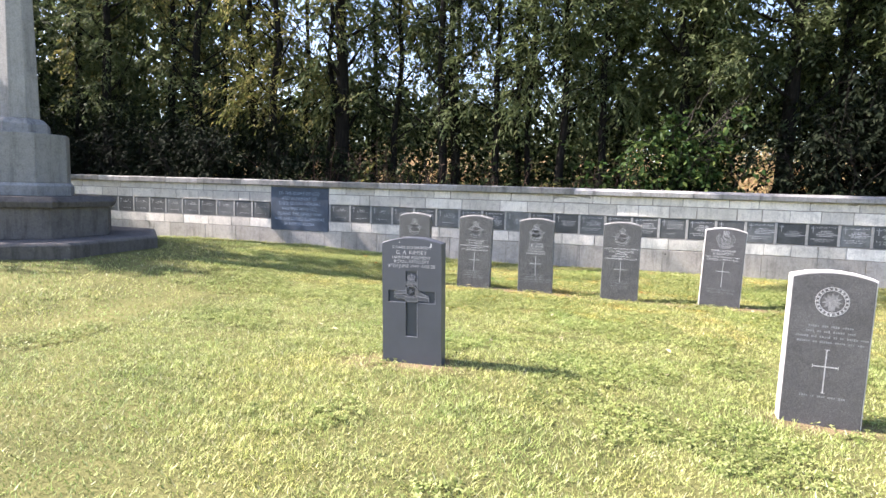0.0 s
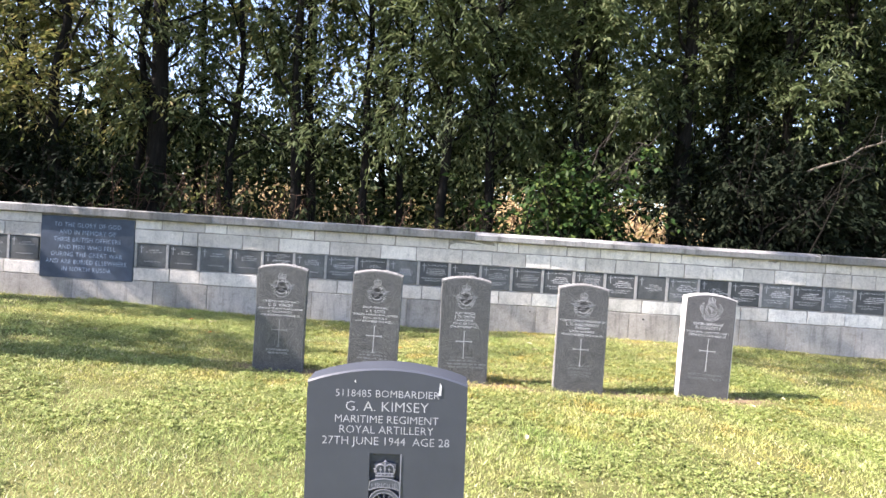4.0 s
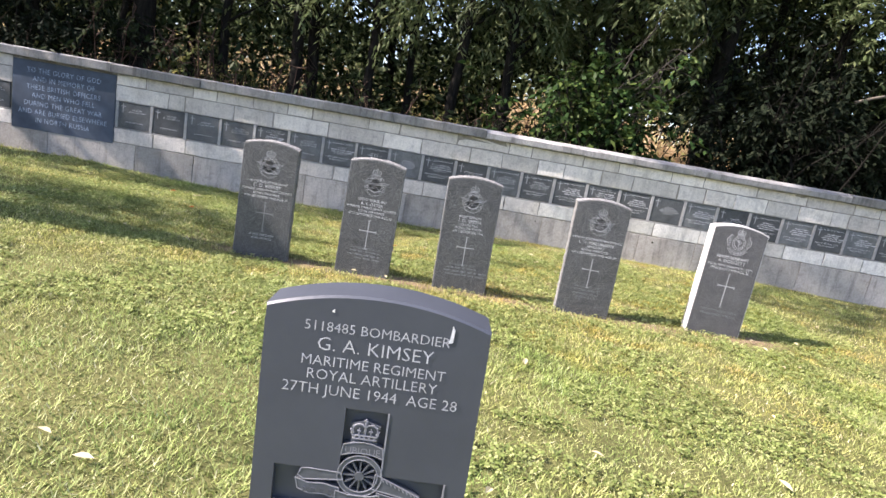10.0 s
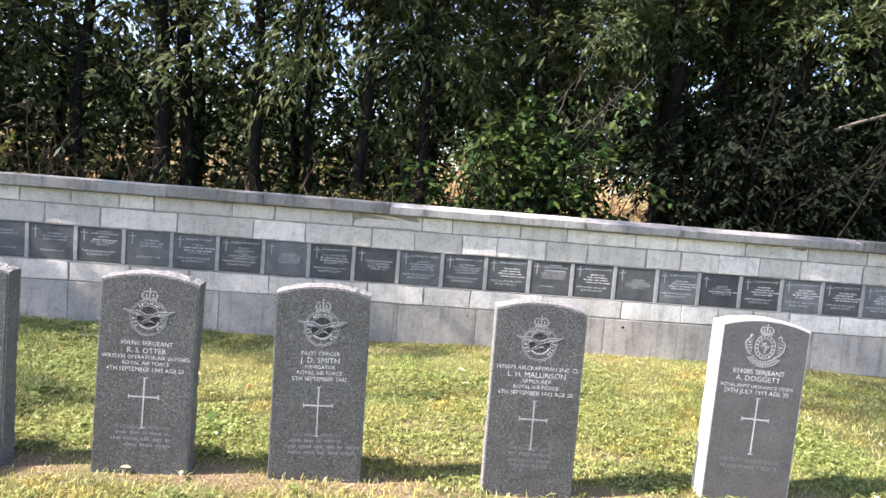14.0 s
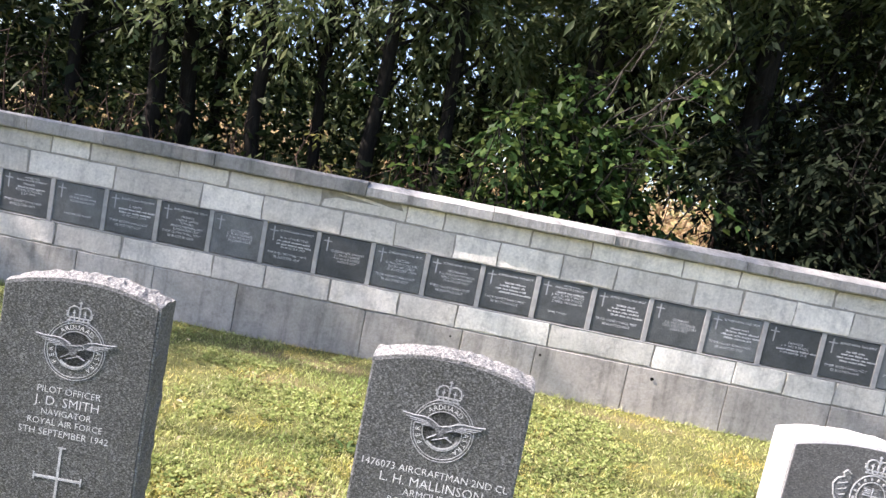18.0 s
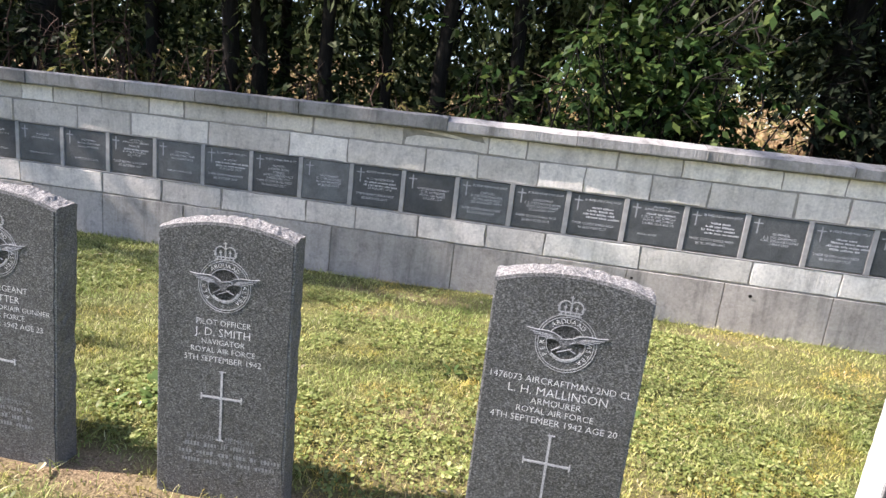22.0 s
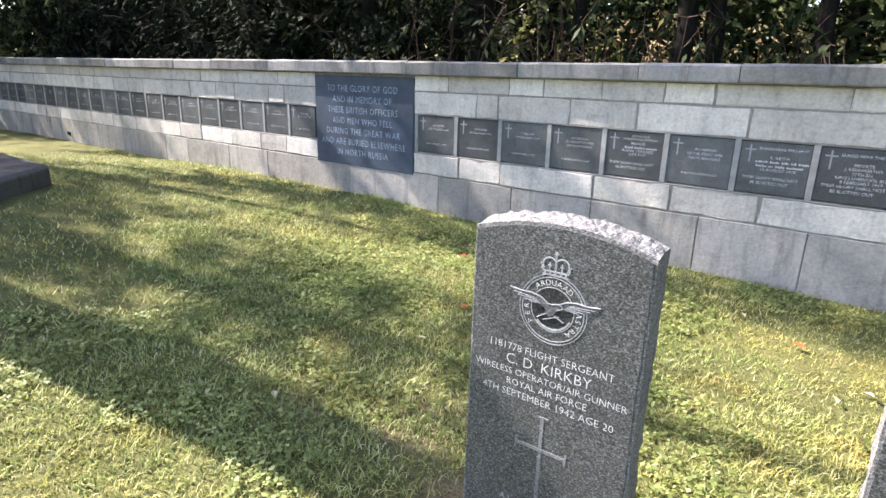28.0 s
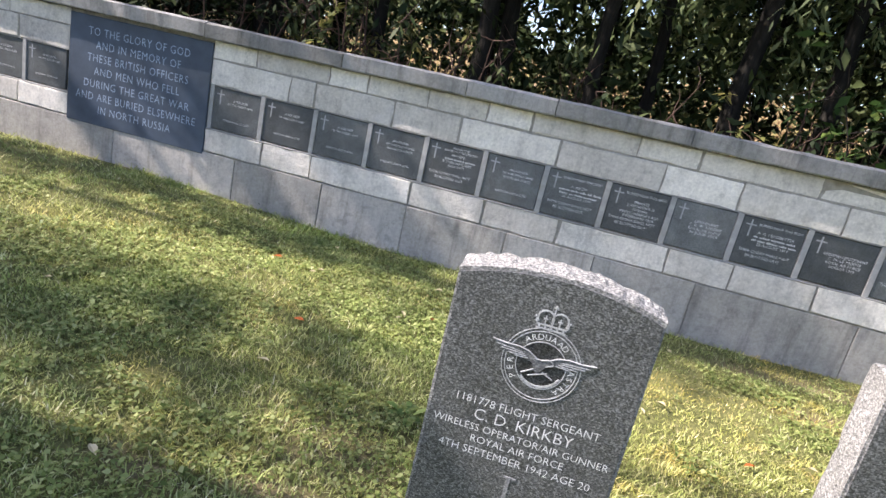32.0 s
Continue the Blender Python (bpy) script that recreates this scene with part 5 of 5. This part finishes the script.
# the corner beyond the wall's far end
for i, (x, y, h) in enumerate(((-15.5, 11.5, 9.0), (-17.3, 11.9, 9.5), (-19.2, 9.0, 9.0), (-17.6, 12.6, 9.5), (-19.8, 11.2, 9.3))):
    build_tree(x, y, h, 0.13, M_WILLOW, 330 + i, 1.7, 9000, 0.5, 0.16, 0.05, clump=0.34)


# ---- shrubs and undergrowth behind the wall ----
def build_shrub(x, y, h, r, mat, seed, count, length, width, label, stems=16, stem_mat=M_BARK):
    rs = np.random.RandomState(seed)
    pieces, tips = [], []
    for k in range(stems):
        az, out = rs.uniform(0, 2 * math.pi), rs.uniform(0.1, 1.0)
        path = limb_path((0.15 * math.cos(az), 0.15 * math.sin(az), -0.05), (math.cos(az) * out * r / h, math.sin(az) * out * r / h, 1.0), h * rs.uniform(0.6, 1.0), rs, 7, 0.03)
        pieces.append(tube(path, np.linspace(0.02, 0.004, len(path)), 5))
        for i in range(2, len(path)):
            for _ in range(2):
                tw = limb_path(path[i], rs.normal(0, 1, 3) + (0, 0, 0.2), r * 0.45, rs, 3, 0.0)
                pieces.append(tube(tw, np.linspace(0.006, 0.002, len(tw)), 3))
                tips += [tw[1], tw[2], tw[3]]
    tips = np.array(tips)
    pick = tips[rs.randint(0, len(tips), count // 9)] + rs.normal(0, 0.07, (count // 9, 3))
    pick = pick[(pick[:, 2] > 0.25) & ((pick[:, 1] + y > 11.12) | (pick[:, 0] + x < -15.3))]
    heads = rs.normal(0, 1, (len(pick), 3)) + pick * (0.8 / r, 0.8 / r, 0.0) + (0, 0, 0.2)
    ob = empty("shrub", pose(x, y, -0.05), label, "shrub", "shrubs behind the wall")
    v, f = join(pieces)
    child("wood", soup("wood", v, f, stem_mat), ob)
    v, f = sprays(pick, heads, 9, 0.30, length, width, rs)
    child("foliage", soup("foliage", v, f, mat), ob)
    return ob


for i, (x, y, h, r) in enumerate(((0.30, 11.65, 2.3, 0.75), (0.95, 11.7, 2.5, 0.7), (1.05, 12.0, 2.9, 0.7))):
    build_shrub(x, y, h, r, M_BROAD, 400 + i, 2900, 0.105, 0.062, "bright green broad-leaved shrub behind the wall")
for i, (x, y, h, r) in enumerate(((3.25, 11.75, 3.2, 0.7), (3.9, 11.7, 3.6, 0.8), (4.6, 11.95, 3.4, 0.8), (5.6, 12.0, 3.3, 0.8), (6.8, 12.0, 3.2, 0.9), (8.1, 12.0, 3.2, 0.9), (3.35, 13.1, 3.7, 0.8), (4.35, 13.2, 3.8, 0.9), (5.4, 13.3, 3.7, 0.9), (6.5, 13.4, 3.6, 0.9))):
    build_shrub(x, y, h, r, M_SHADE_LEAF, 420 + i, 5600, 0.12, 0.042, "dense narrow-leaved bush behind the wall, darkened for shade", 14)
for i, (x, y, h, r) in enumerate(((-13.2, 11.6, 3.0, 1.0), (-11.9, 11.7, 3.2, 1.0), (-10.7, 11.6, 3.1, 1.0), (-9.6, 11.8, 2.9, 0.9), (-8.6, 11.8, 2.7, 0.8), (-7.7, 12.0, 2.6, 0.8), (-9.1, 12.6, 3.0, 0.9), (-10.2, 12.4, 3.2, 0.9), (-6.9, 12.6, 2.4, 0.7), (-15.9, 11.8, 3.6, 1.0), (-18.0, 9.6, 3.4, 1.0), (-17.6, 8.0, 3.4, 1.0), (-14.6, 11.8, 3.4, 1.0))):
    build_shrub(x, y, h, r, M_SHADE_LEAF, 440 + i, 5600, 0.12, 0.036, "dense narrow-leaved bush behind the wall, darkened for shade", 14)
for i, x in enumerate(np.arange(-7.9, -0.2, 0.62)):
    build_shrub(float(x) + rt.uniform(-0.2, 0.2), 11.7 + rt.uniform(-0.3, 0.9), rt.uniform(1.6, 2.7), 0.55, M_OLIVE if i % 5 == 0 else M_WILLOW_SHADED, 460 + i, 520, 0.11, 0.04,
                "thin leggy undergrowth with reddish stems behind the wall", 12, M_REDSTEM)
for i, x in enumerate((1.9, 2.2)):
    build_shrub(x, 12.0 + 0.3 * i, 1.7, 0.35, M_OLIVE, 490 + i, 260, 0.075, 0.022, "thin leggy undergrowth with reddish stems behind the wall", 9, M_REDSTEM)

# dead pale boughs that lean out of the dark bushes
for i, (p0, p1, bend) in enumerate((((4.13, 11.4, 2.42), (6.1, 11.4, 3.18), 0.10), ((5.92, 11.4, 3.1), (5.76, 11.4, 2.16), 0.03), ((1.22, 11.35, 2.10), (1.85, 11.35, 2.72), 0.05), ((0.98, 11.4, 2.34), (1.30, 11.4, 2.85), 0.03), ((1.55, 11.4, 2.02), (0.90, 11.4, 2.08), 0.08), ((1.75, 11.5, 1.5), (1.50, 11.6, 2.5), 0.06))):
    p0, p1 = np.array(p0), np.array(p1)
    path = [p0 + (p1 - p0) * t + np.array((0, 0, bend * math.sin(math.pi * t))) + rt.normal(0, 0.02, 3) for t in np.linspace(0, 1, 9)]
    pieces = [tube(path, np.linspace(0.020 if i == 0 else 0.010, 0.006 if i == 0 else 0.003, 9), 6)]
    for k in range(5):
        q = path[rt.randint(3, 8)]
        pieces.append(tube(limb_path(q, rt.normal(0, 1, 3) + (0.3, 0, 0.3), 0.4, rt, 4, 0), np.linspace(0.008, 0.003, 5), 4))
    v, f = join(pieces)
    tagged(new("bare_bough", soup("bare_bough", v, f, M_TWIG if i < 2 else M_TWIG_SHADED)), "bare pale bough leaning among dark bushes" if i < 2 else "bare thin bough out of a green shrub, darkened for shade", "branch", "bare boughs")


# pale-leaved boughs that hang out over the wall's back edge
for i, (p0, p1, n) in enumerate((((6.7, 12.1, 3.3), (6.05, 11.3, 2.6), 26), ((5.1, 12.2, 4.5), (4.4, 11.5, 3.95), 18), ((-0.7, 12.3, 3.1), (-1.25, 11.6, 2.75), 16), ((2.2, 12.4, 3.6), (1.6, 11.6, 3.2), 12))):
    rs = np.random.RandomState(600 + i)
    p0, p1 = np.array(p0), np.array(p1)
    path = np.array([p0 + (p1 - p0) * t + np.array((0, 0, 0.12 * math.sin(math.pi * t))) for t in np.linspace(0, 1, 7)])
    ob = empty("leafy_bough", pose(0, 0, 0), "hanging bough with pale silvery willow leaves", "branch", "leafy boughs")
    v, f = tube(path, np.linspace(0.016, 0.004, 7), 6)
    child("twig", soup("twig", v, f, M_BARK), ob)
    st = path[rs.randint(2, 7, n)] + rs.normal(0, 0.10, (n, 3))
    v, f = sprays(st, (p1 - p0) + rs.normal(0, 0.55, (n, 3)), 11, 0.42, 0.13, 0.024, rs)
    child("foliage", soup("foliage", v, f, M_SILVER), ob)


def build_reeds():
    """Dry stems and coarse grass between the trunks."""
    n = 5200
    x, y = rt.uniform(-14, 9, n), rt.uniform(10.95, 17.0, n)
    h = rt.uniform(0.5, 1.5, n) * np.where(np.abs(x - 1.9) < 0.5, 0.6, 1.0)
    a = rt.uniform(0, 2 * math.pi, n)
    d = np.stack([np.cos(a), np.sin(a), 0 * a], 1)
    b = np.stack([x, y, np.full(n, -0.06)], 1)
    w = d * rt.uniform(0.004, 0.010, (n, 1))
    lean = rt.normal(0, 0.16, (n, 3)) * (1, 1, 0)
    mid = b + np.stack([0 * h, 0 * h, h * 0.6], 1) + lean * 0.4
    tip = b + np.stack([0 * h, 0 * h, h], 1) + lean
    v = np.stack([b - w, b + w, mid + w * 0.8, mid - w * 0.8, tip], 1).reshape(-1, 3)
    i = 5 * np.arange(n)[:, None]
    me = soup("reeds", v, np.concatenate([i + [[0, 1, 2]], i + [[0, 2, 3]], i + [[3, 2, 4]]]), M_REED)
    tagged(new("dry_grass", me), "tall dry yellow grass between the trunks", "dry grass", kind="stuff")


build_reeds()


def near_thicket():
    """The crowded saplings behind the rows, which close most of the gaps."""
    rs = np.random.RandomState(55)
    n = 64000
    x = rs.uniform(-26, 20, n)
    c = np.stack([x, 19.5 + rs.normal(0, 1.3, n), rs.uniform(0, 1, n) ** 0.8 * 9.5 + np.where(np.sin(x * 1.9 + 0.6) + np.sin(x * 0.83) > 0.75, 2.7, 0.5)], 1)
    keep = (np.sin(x * 1.7) + np.sin(c[:, 2] * 2.3 + x * 0.9) + np.sin(x * 4.1 + 2) + rs.normal(0, 0.5, n)) > np.where((x > -13) & (x < -1.8), 1.15, -1.2)
    keep |= c[:, 2] < np.where(np.sin(x * 2.7) > 0.8, 2.4, 4.1) + 0.5 * np.sin(x * 3.3)
    keep &= (np.abs(x - 5.2) > 2.2) | (c[:, 2] > 3.0)
    v, f = leaves(c[keep], 0.34, 0.15, 0.6, rs)
    tagged(new("thicket", soup("thicket", v, f, M_WILLOW)), "crowded green saplings behind the tree rows", "thicket", kind="stuff")


near_thicket()


def undergrowth():
    """Low leaves between the rows, coloured dark for shade, open in a few places."""
    rs = np.random.RandomState(66)
    n = 60000
    x, z = rs.uniform(-20, 14, n), 0.1 + 3.2 * rs.uniform(0, 1, n) ** 1.3
    c = np.stack([x, 14.6 + rs.normal(0, 1.0, n), z], 1)
    open_at = np.sin(x * 2.9 + 0.5) + np.sin(x * 1.27 + 2.0) + 0.5 * np.sin(x * 7.0)
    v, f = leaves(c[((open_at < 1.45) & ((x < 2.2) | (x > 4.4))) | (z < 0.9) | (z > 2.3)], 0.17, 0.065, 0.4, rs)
    tagged(new("undergrowth", soup("undergrowth", v, f, M_WILLOW_SHADED)), "low leafy undergrowth between the trunks, coloured dark for shade", "undergrowth", kind="stuff")


undergrowth()


def side_hedge():
    """The dark wood that closes the lawn beyond the far end of the wall."""
    rs = np.random.RandomState(91)
    n = 30000
    y = rs.uniform(-6, 21, n)
    c = np.stack([-21.5 + rs.normal(0, 1.0, n) + 0.06 * (y - 8), y, 0.1 + 8.5 * rs.uniform(0, 1, n) ** 0.9 * (0.8 + 0.2 * np.sin(y * 1.3))], 1)
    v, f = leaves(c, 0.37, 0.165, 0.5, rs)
    tagged(new("side_wood", soup("side_wood", v, f, M_WILLOW_SHADED)), "dark leafy wood beside the lawn", "thicket", kind="stuff")


side_hedge()


def far_woods():
    n = 36000
    rs = np.random.RandomState(77)
    x = rs.uniform(-75, 70, n)
    top = 5.0 + 1.6 * np.sin(x * 0.21) + 1.4 * np.sin(x * 0.53 + 1) + 0.7 * np.sin(x * 1.3)
    c = np.stack([x, 44 + rs.normal(0, 3.0, n), 2.2 + top * rs.uniform(0.02, 1.0, n) ** 0.8], 1)
    v, f = leaves(c, 0.70, 0.38, 0.2, rs)
    tagged(new("far_woods", soup("far_woods", v, f, M_WILLOW)), "distant line of green woods beyond the dry field", "woods", kind="stuff")


far_woods()


def bracken():
    """Dry ferns and scrub on the bank behind the trees."""
    rs = np.random.RandomState(88)
    n = 16000
    x, y = rs.uniform(-16, 16, n), rs.uniform(21, 29, n)
    x, y = np.round(x * 1.6 + rs.normal(0, 0.12, n)) / 1.6 + rs.normal(0, 0.2, n), y
    rise = np.clip((y - 20.5) / 11, 0, 1)
    z = (2.5 + 0.35 * np.sin(x * 0.45)) * rise * rise * (3 - 2 * rise) + rs.uniform(0, 1, n) ** 2 * 1.1
    v, f = leaves(np.stack([x, y, z], 1), 0.30, 0.09, -0.3, rs)
    tagged(new("bracken", soup("bracken", v, f, M_BRACKEN)), "dry orange bracken on the bank behind the trees", "bracken", kind="stuff")


bracken()

# ---- grass ----
rg = np.random.RandomState(9)


def clear_of_things(x, y):
    ok = ~((y > WALL_Y - 0.012) & (y < WALL_Y + 0.5))
    for key, cx in STONES.items():
        ok &= ~((np.abs(x - cx) < 0.205) & (y > STONE_Y[key] - 0.006) & (y < STONE_Y[key] + 0.10))
    for cx, cy in (K_POS, F_POS):
        ok &= ~((np.abs(x - cx) < 0.205) & (y > cy - 0.008) & (y < cy + 0.11))
    return ok & (np.hypot(x - CROSS_POS[0], y - CROSS_POS[1]) > 1.76)


def patchy(x, y, s, seed):
    """Smooth value noise from 0 to 1."""
    r = np.random.RandomState(seed)
    g = r.uniform(0, 1, (128, 128))
    u, v = x * s + 40.3, y * s + 40.7
    i, j = np.floor(u).astype(int), np.floor(v).astype(int)
    a, b = u - i, v - j
    a, b = a * a * (3 - 2 * a), b * b * (3 - 2 * b)
    k = lambda p, q: g[p % 128, q % 128]
    return (k(i, j) * (1 - a) + k(i + 1, j) * a) * (1 - b) + (k(i, j + 1) * (1 - a) + k(i + 1, j + 1) * a) * b


def blades(x0, x1, y0, y1, density, height, width, name, bent=False):
    n = int((x1 - x0) * (y1 - y0) * density)
    x, y = rg.uniform(x0, x1, n), rg.uniform(y0, y1, n)
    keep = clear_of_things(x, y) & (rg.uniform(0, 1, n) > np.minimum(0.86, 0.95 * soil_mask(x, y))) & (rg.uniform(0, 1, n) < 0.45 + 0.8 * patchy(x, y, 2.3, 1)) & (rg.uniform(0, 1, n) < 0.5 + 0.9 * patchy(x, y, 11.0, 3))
    x, y = x[keep], y[keep]
    n = len(x)
    h = height * 0.76 * rg.uniform(0.45, 1.25, n) * (0.65 + 0.75 * patchy(x, y, 1.7, 2))
    near_stone = np.zeros(n, bool)
    for cx in STONES.values():
        near_stone |= (np.abs(x - cx) < 0.26) & (np.abs(y - ROW_Y) < 0.06)
    h = np.where(near_stone | (y > WALL_Y - 0.05), h * 1.5, h)
    az, lean = rg.uniform(0, 2 * math.pi, n), rg.uniform(0.3, 1.7, n)
    out = np.stack([np.cos(az), np.sin(az), 0 * az], 1) * (h * lean)[:, None]
    up = np.stack([0 * h, 0 * h, h], 1)
    side = np.stack([-np.sin(az), np.cos(az), 0 * az], 1) * (width * rg.uniform(0.6, 1.3, n) / 2)[:, None]
    b = np.stack([x, y, lawn_z(x, y) - 0.004], 1)
    tip = b + up * rg.uniform(0.75, 1.0, (n, 1)) + out
    if bent:
        mid = b + up * 0.62 + out * 0.35
        v = np.stack([b - side, b + side, mid + side * 0.8, mid - side * 0.8, tip], 1).reshape(-1, 3)
        i = 5 * np.arange(n)[:, None]
        me = soup(name, v, np.concatenate([i + [[0, 1, 2]], i + [[0, 2, 3]], i + [[3, 2, 4]]]), M_GRASS)
    else:
        v = np.stack([b - side * 1.25, b + side * 1.25, tip], 1).reshape(-1, 3)
        me = soup(name, v, 3 * np.arange(n)[:, None] + [[0, 1, 2]], M_GRASS)
    return tagged(new(name, me), "short sunlit lawn grass with yellowed blades", "grass", kind="stuff")


blades(-3.6, 2.6, 2.6, 6.6, 13000, 0.036, 0.0046, "grass")
blades(-4.4, 2.2, 6.6, 8.9, 15500, 0.033, 0.0040, "grass", True)
blades(-5.6, 3.6, 8.9, 10.27, 8500, 0.036, 0.0050, "grass")
blades(-5.6, -4.4, 7.9, 8.9, 7000, 0.036, 0.0050, "grass")
blades(2.2, 3.6, 6.6, 8.9, 5500, 0.038, 0.0052, "grass")
blades(-3.6, 3.6, 0.9, 2.6, 4200, 0.040, 0.0060, "grass")
blades(-9.5, 8.0, -2.5, 1.2, 1300, 0.042, 0.0085, "grass")
blades(5.6, 8.5, 1.0, 10.2, 1300, 0.042, 0.0085, "grass")
blades(-10.5, -3.6, 1.0, 10.27, 2000, 0.042, 0.0075, "grass")
blades(2.6, 5.6, 1.0, 6.6, 2200, 0.042, 0.0075, "grass")
blades(3.6, 6.5, 6.6, 10.27, 1600, 0.042, 0.0075, "grass")


def clover():
    n = 105000
    x, y = rg.uniform(-5.6, 3.2, n), rg.uniform(2.2, 10.2, n)
    keep = (patchy(x, y, 1.9, 5) * 0.6 + patchy(x, y, 5.0, 6) * 0.4 > 0.46 + 0.13 * np.clip((6.6 - y) / 1.2, 0, 1) + 0.25 * np.clip(np.maximum(np.abs(x + 1.2) - 3.0, np.abs(y - 6.4) - 2.8), 0, 1.2)) & clear_of_things(x, y) & (rg.uniform(0, 1, n) > soil_mask(x, y))
    x, y = x[keep], y[keep]
    n = len(x)
    c = np.repeat(np.stack([x, y, lawn_z(x, y) + rg.uniform(0.012, 0.034, n)], 1), 3, axis=0)      # three leaflets a leaf
    az = np.repeat(rg.uniform(0, 2 * math.pi, n), 3) + np.tile((0.0, 2.09, 4.19), n)
    n = 3 * n
    d = np.stack([np.cos(az), np.sin(az), rg.normal(0, 0.28, n)], 1)
    s = np.stack([-np.sin(az), np.cos(az), rg.normal(0, 0.28, n)], 1)
    r = rg.uniform(0.0048, 0.0108, (n, 1))
    c = c + d * r * 1.1
    v = np.stack([c - d * r, c - s * r * 0.8 + d * r * 0.4, c + d * r * 1.2, c + s * r * 0.8 + d * r * 0.4], 1).reshape(-1, 3)
    i = 4 * np.arange(n)[:, None]
    me = soup("clover", v, np.concatenate([i + [[0, 1, 2]], i + [[0, 2, 3]]]), M_CLOVER)
    tagged(new("clover", me), "patches of small clover leaves in the lawn", "clover", kind="stuff")


clover()


def fallen_leaf(x, y, s, az, mat=M_FALLEN, label="dry fallen leaf lying on the grass"):
    bm = bmesh.new()
    pts = [(0, -1.1), (0.42, -0.4), (0.46, 0.25), (0, 1.2), (-0.46, 0.25), (-0.42, -0.4)]
    rim = [bm.verts.new((px * s, py * s, 0.006 * (1 if px else 0) + 0.001)) for px, py in pts]
    c = bm.verts.new((0, 0, 0))
    for i in range(6):
        bm.faces.new((c, rim[i], rim[(i + 1) % 6]))
    me = bpy.data.meshes.new("fallen_leaf")
    bm.to_mesh(me)
    bm.free()
    me.materials.append(mat)
    ob = new("fallen_leaf", me)
    ob.matrix_basis = pose(x, y, float(lawn_z(np.array(x), np.array(y))) + 0.028, rg.uniform(-14, 14), rg.uniform(-14, 14), az)
    return tagged(ob, label, "leaf", "fallen leaves")


def weed(x, y, s, seed):
    """A flat rosette of broad weed leaves."""
    rs = np.random.RandomState(seed)
    n = 15
    a = rs.uniform(0, 2 * math.pi, n)
    c = np.stack([0.012 * np.cos(a), 0.012 * np.sin(a), np.full(n, 0.012)], 1)
    up = rs.uniform(0.15, 0.9, n)
    d = np.stack([np.cos(a), np.sin(a), up], 1)
    side = np.stack([-np.sin(a), np.cos(a), 0 * a], 1)
    ln = s * rs.uniform(0.6, 1.2, (n, 1))
    wd = ln * 0.38
    m1, m2 = c + d * ln * 0.35, c + d * ln * 0.72 - (0, 0, 0.01)
    v = np.stack([c, m1 + side * wd * 0.4, m2 + side * wd * 0.5, c + d * ln - (0, 0, 0.03 * s / 0.08), m2 - side * wd * 0.5, m1 - side * wd * 0.4], 1).reshape(-1, 3)
    i = 6 * np.arange(n)[:, None]
    me = soup("weed", v, np.concatenate([i + [[0, 1, 5]], i + [[1, 2, 5]], i + [[2, 4, 5]], i + [[2, 3, 4]]]), M_WEED)
    ob = new("weed", me)
    ob.matrix_basis = pose(x, y, float(lawn_z(np.array(x), np.array(y))))
    return tagged(ob, "broad-leaved green weed growing in the lawn", "weed", "weeds in the lawn")


WEEDS = ((-1.46, 8.12, 0.065), (-1.38, 8.02, 0.06), (-1.52, 7.95, 0.05), (-2.6, 8.46, 0.08), (-2.75, 8.3, 0.07), (-1.12, 4.85, 0.07), (0.55, 8.6, 0.05), (-0.3, 8.75, 0.05))
RED_LEAVES = ((-2.03, 9.42, 0.034), (-1.45, 8.75, 0.022), (0.35, 8.05, 0.026), (-3.4, 8.7, 0.026), (-2.9, 9.2, 0.022), (-3.9, 9.4, 0.024), (-0.9, 7.95, 0.022))
PALE_LEAVES = ((-0.04, 9.37, 0.032), (-0.04, 9.03, 0.034), (-0.48, 6.3, 0.030), (-0.30, 5.40, 0.026), (-0.77, 4.99, 0.026), (0.51, 5.45, 0.030), (-2.0, 4.81, 0.030), (0.47, 4.82, 0.022), (-1.75, 9.1, 0.024))
for k, (x, y, s) in enumerate(WEEDS):
    weed(x, y, s, 700 + k)
for x, y, s in RED_LEAVES:
    fallen_leaf(x, y, s, float(rg.uniform(0, 360)), M_FALLEN_RED, "orange-red fallen leaf lying on the grass")
for x, y, s in PALE_LEAVES:
    fallen_leaf(x, y, s, float(rg.uniform(0, 360)))
for k in range(60):
    fallen_leaf(float(rg.uniform(-5, 2.6)), float(rg.uniform(3.6, 10.0)) if k > 40 else float(rg.uniform(7.4, 10.0)), float(rg.uniform(0.012, 0.026)), float(rg.uniform(0, 360)))
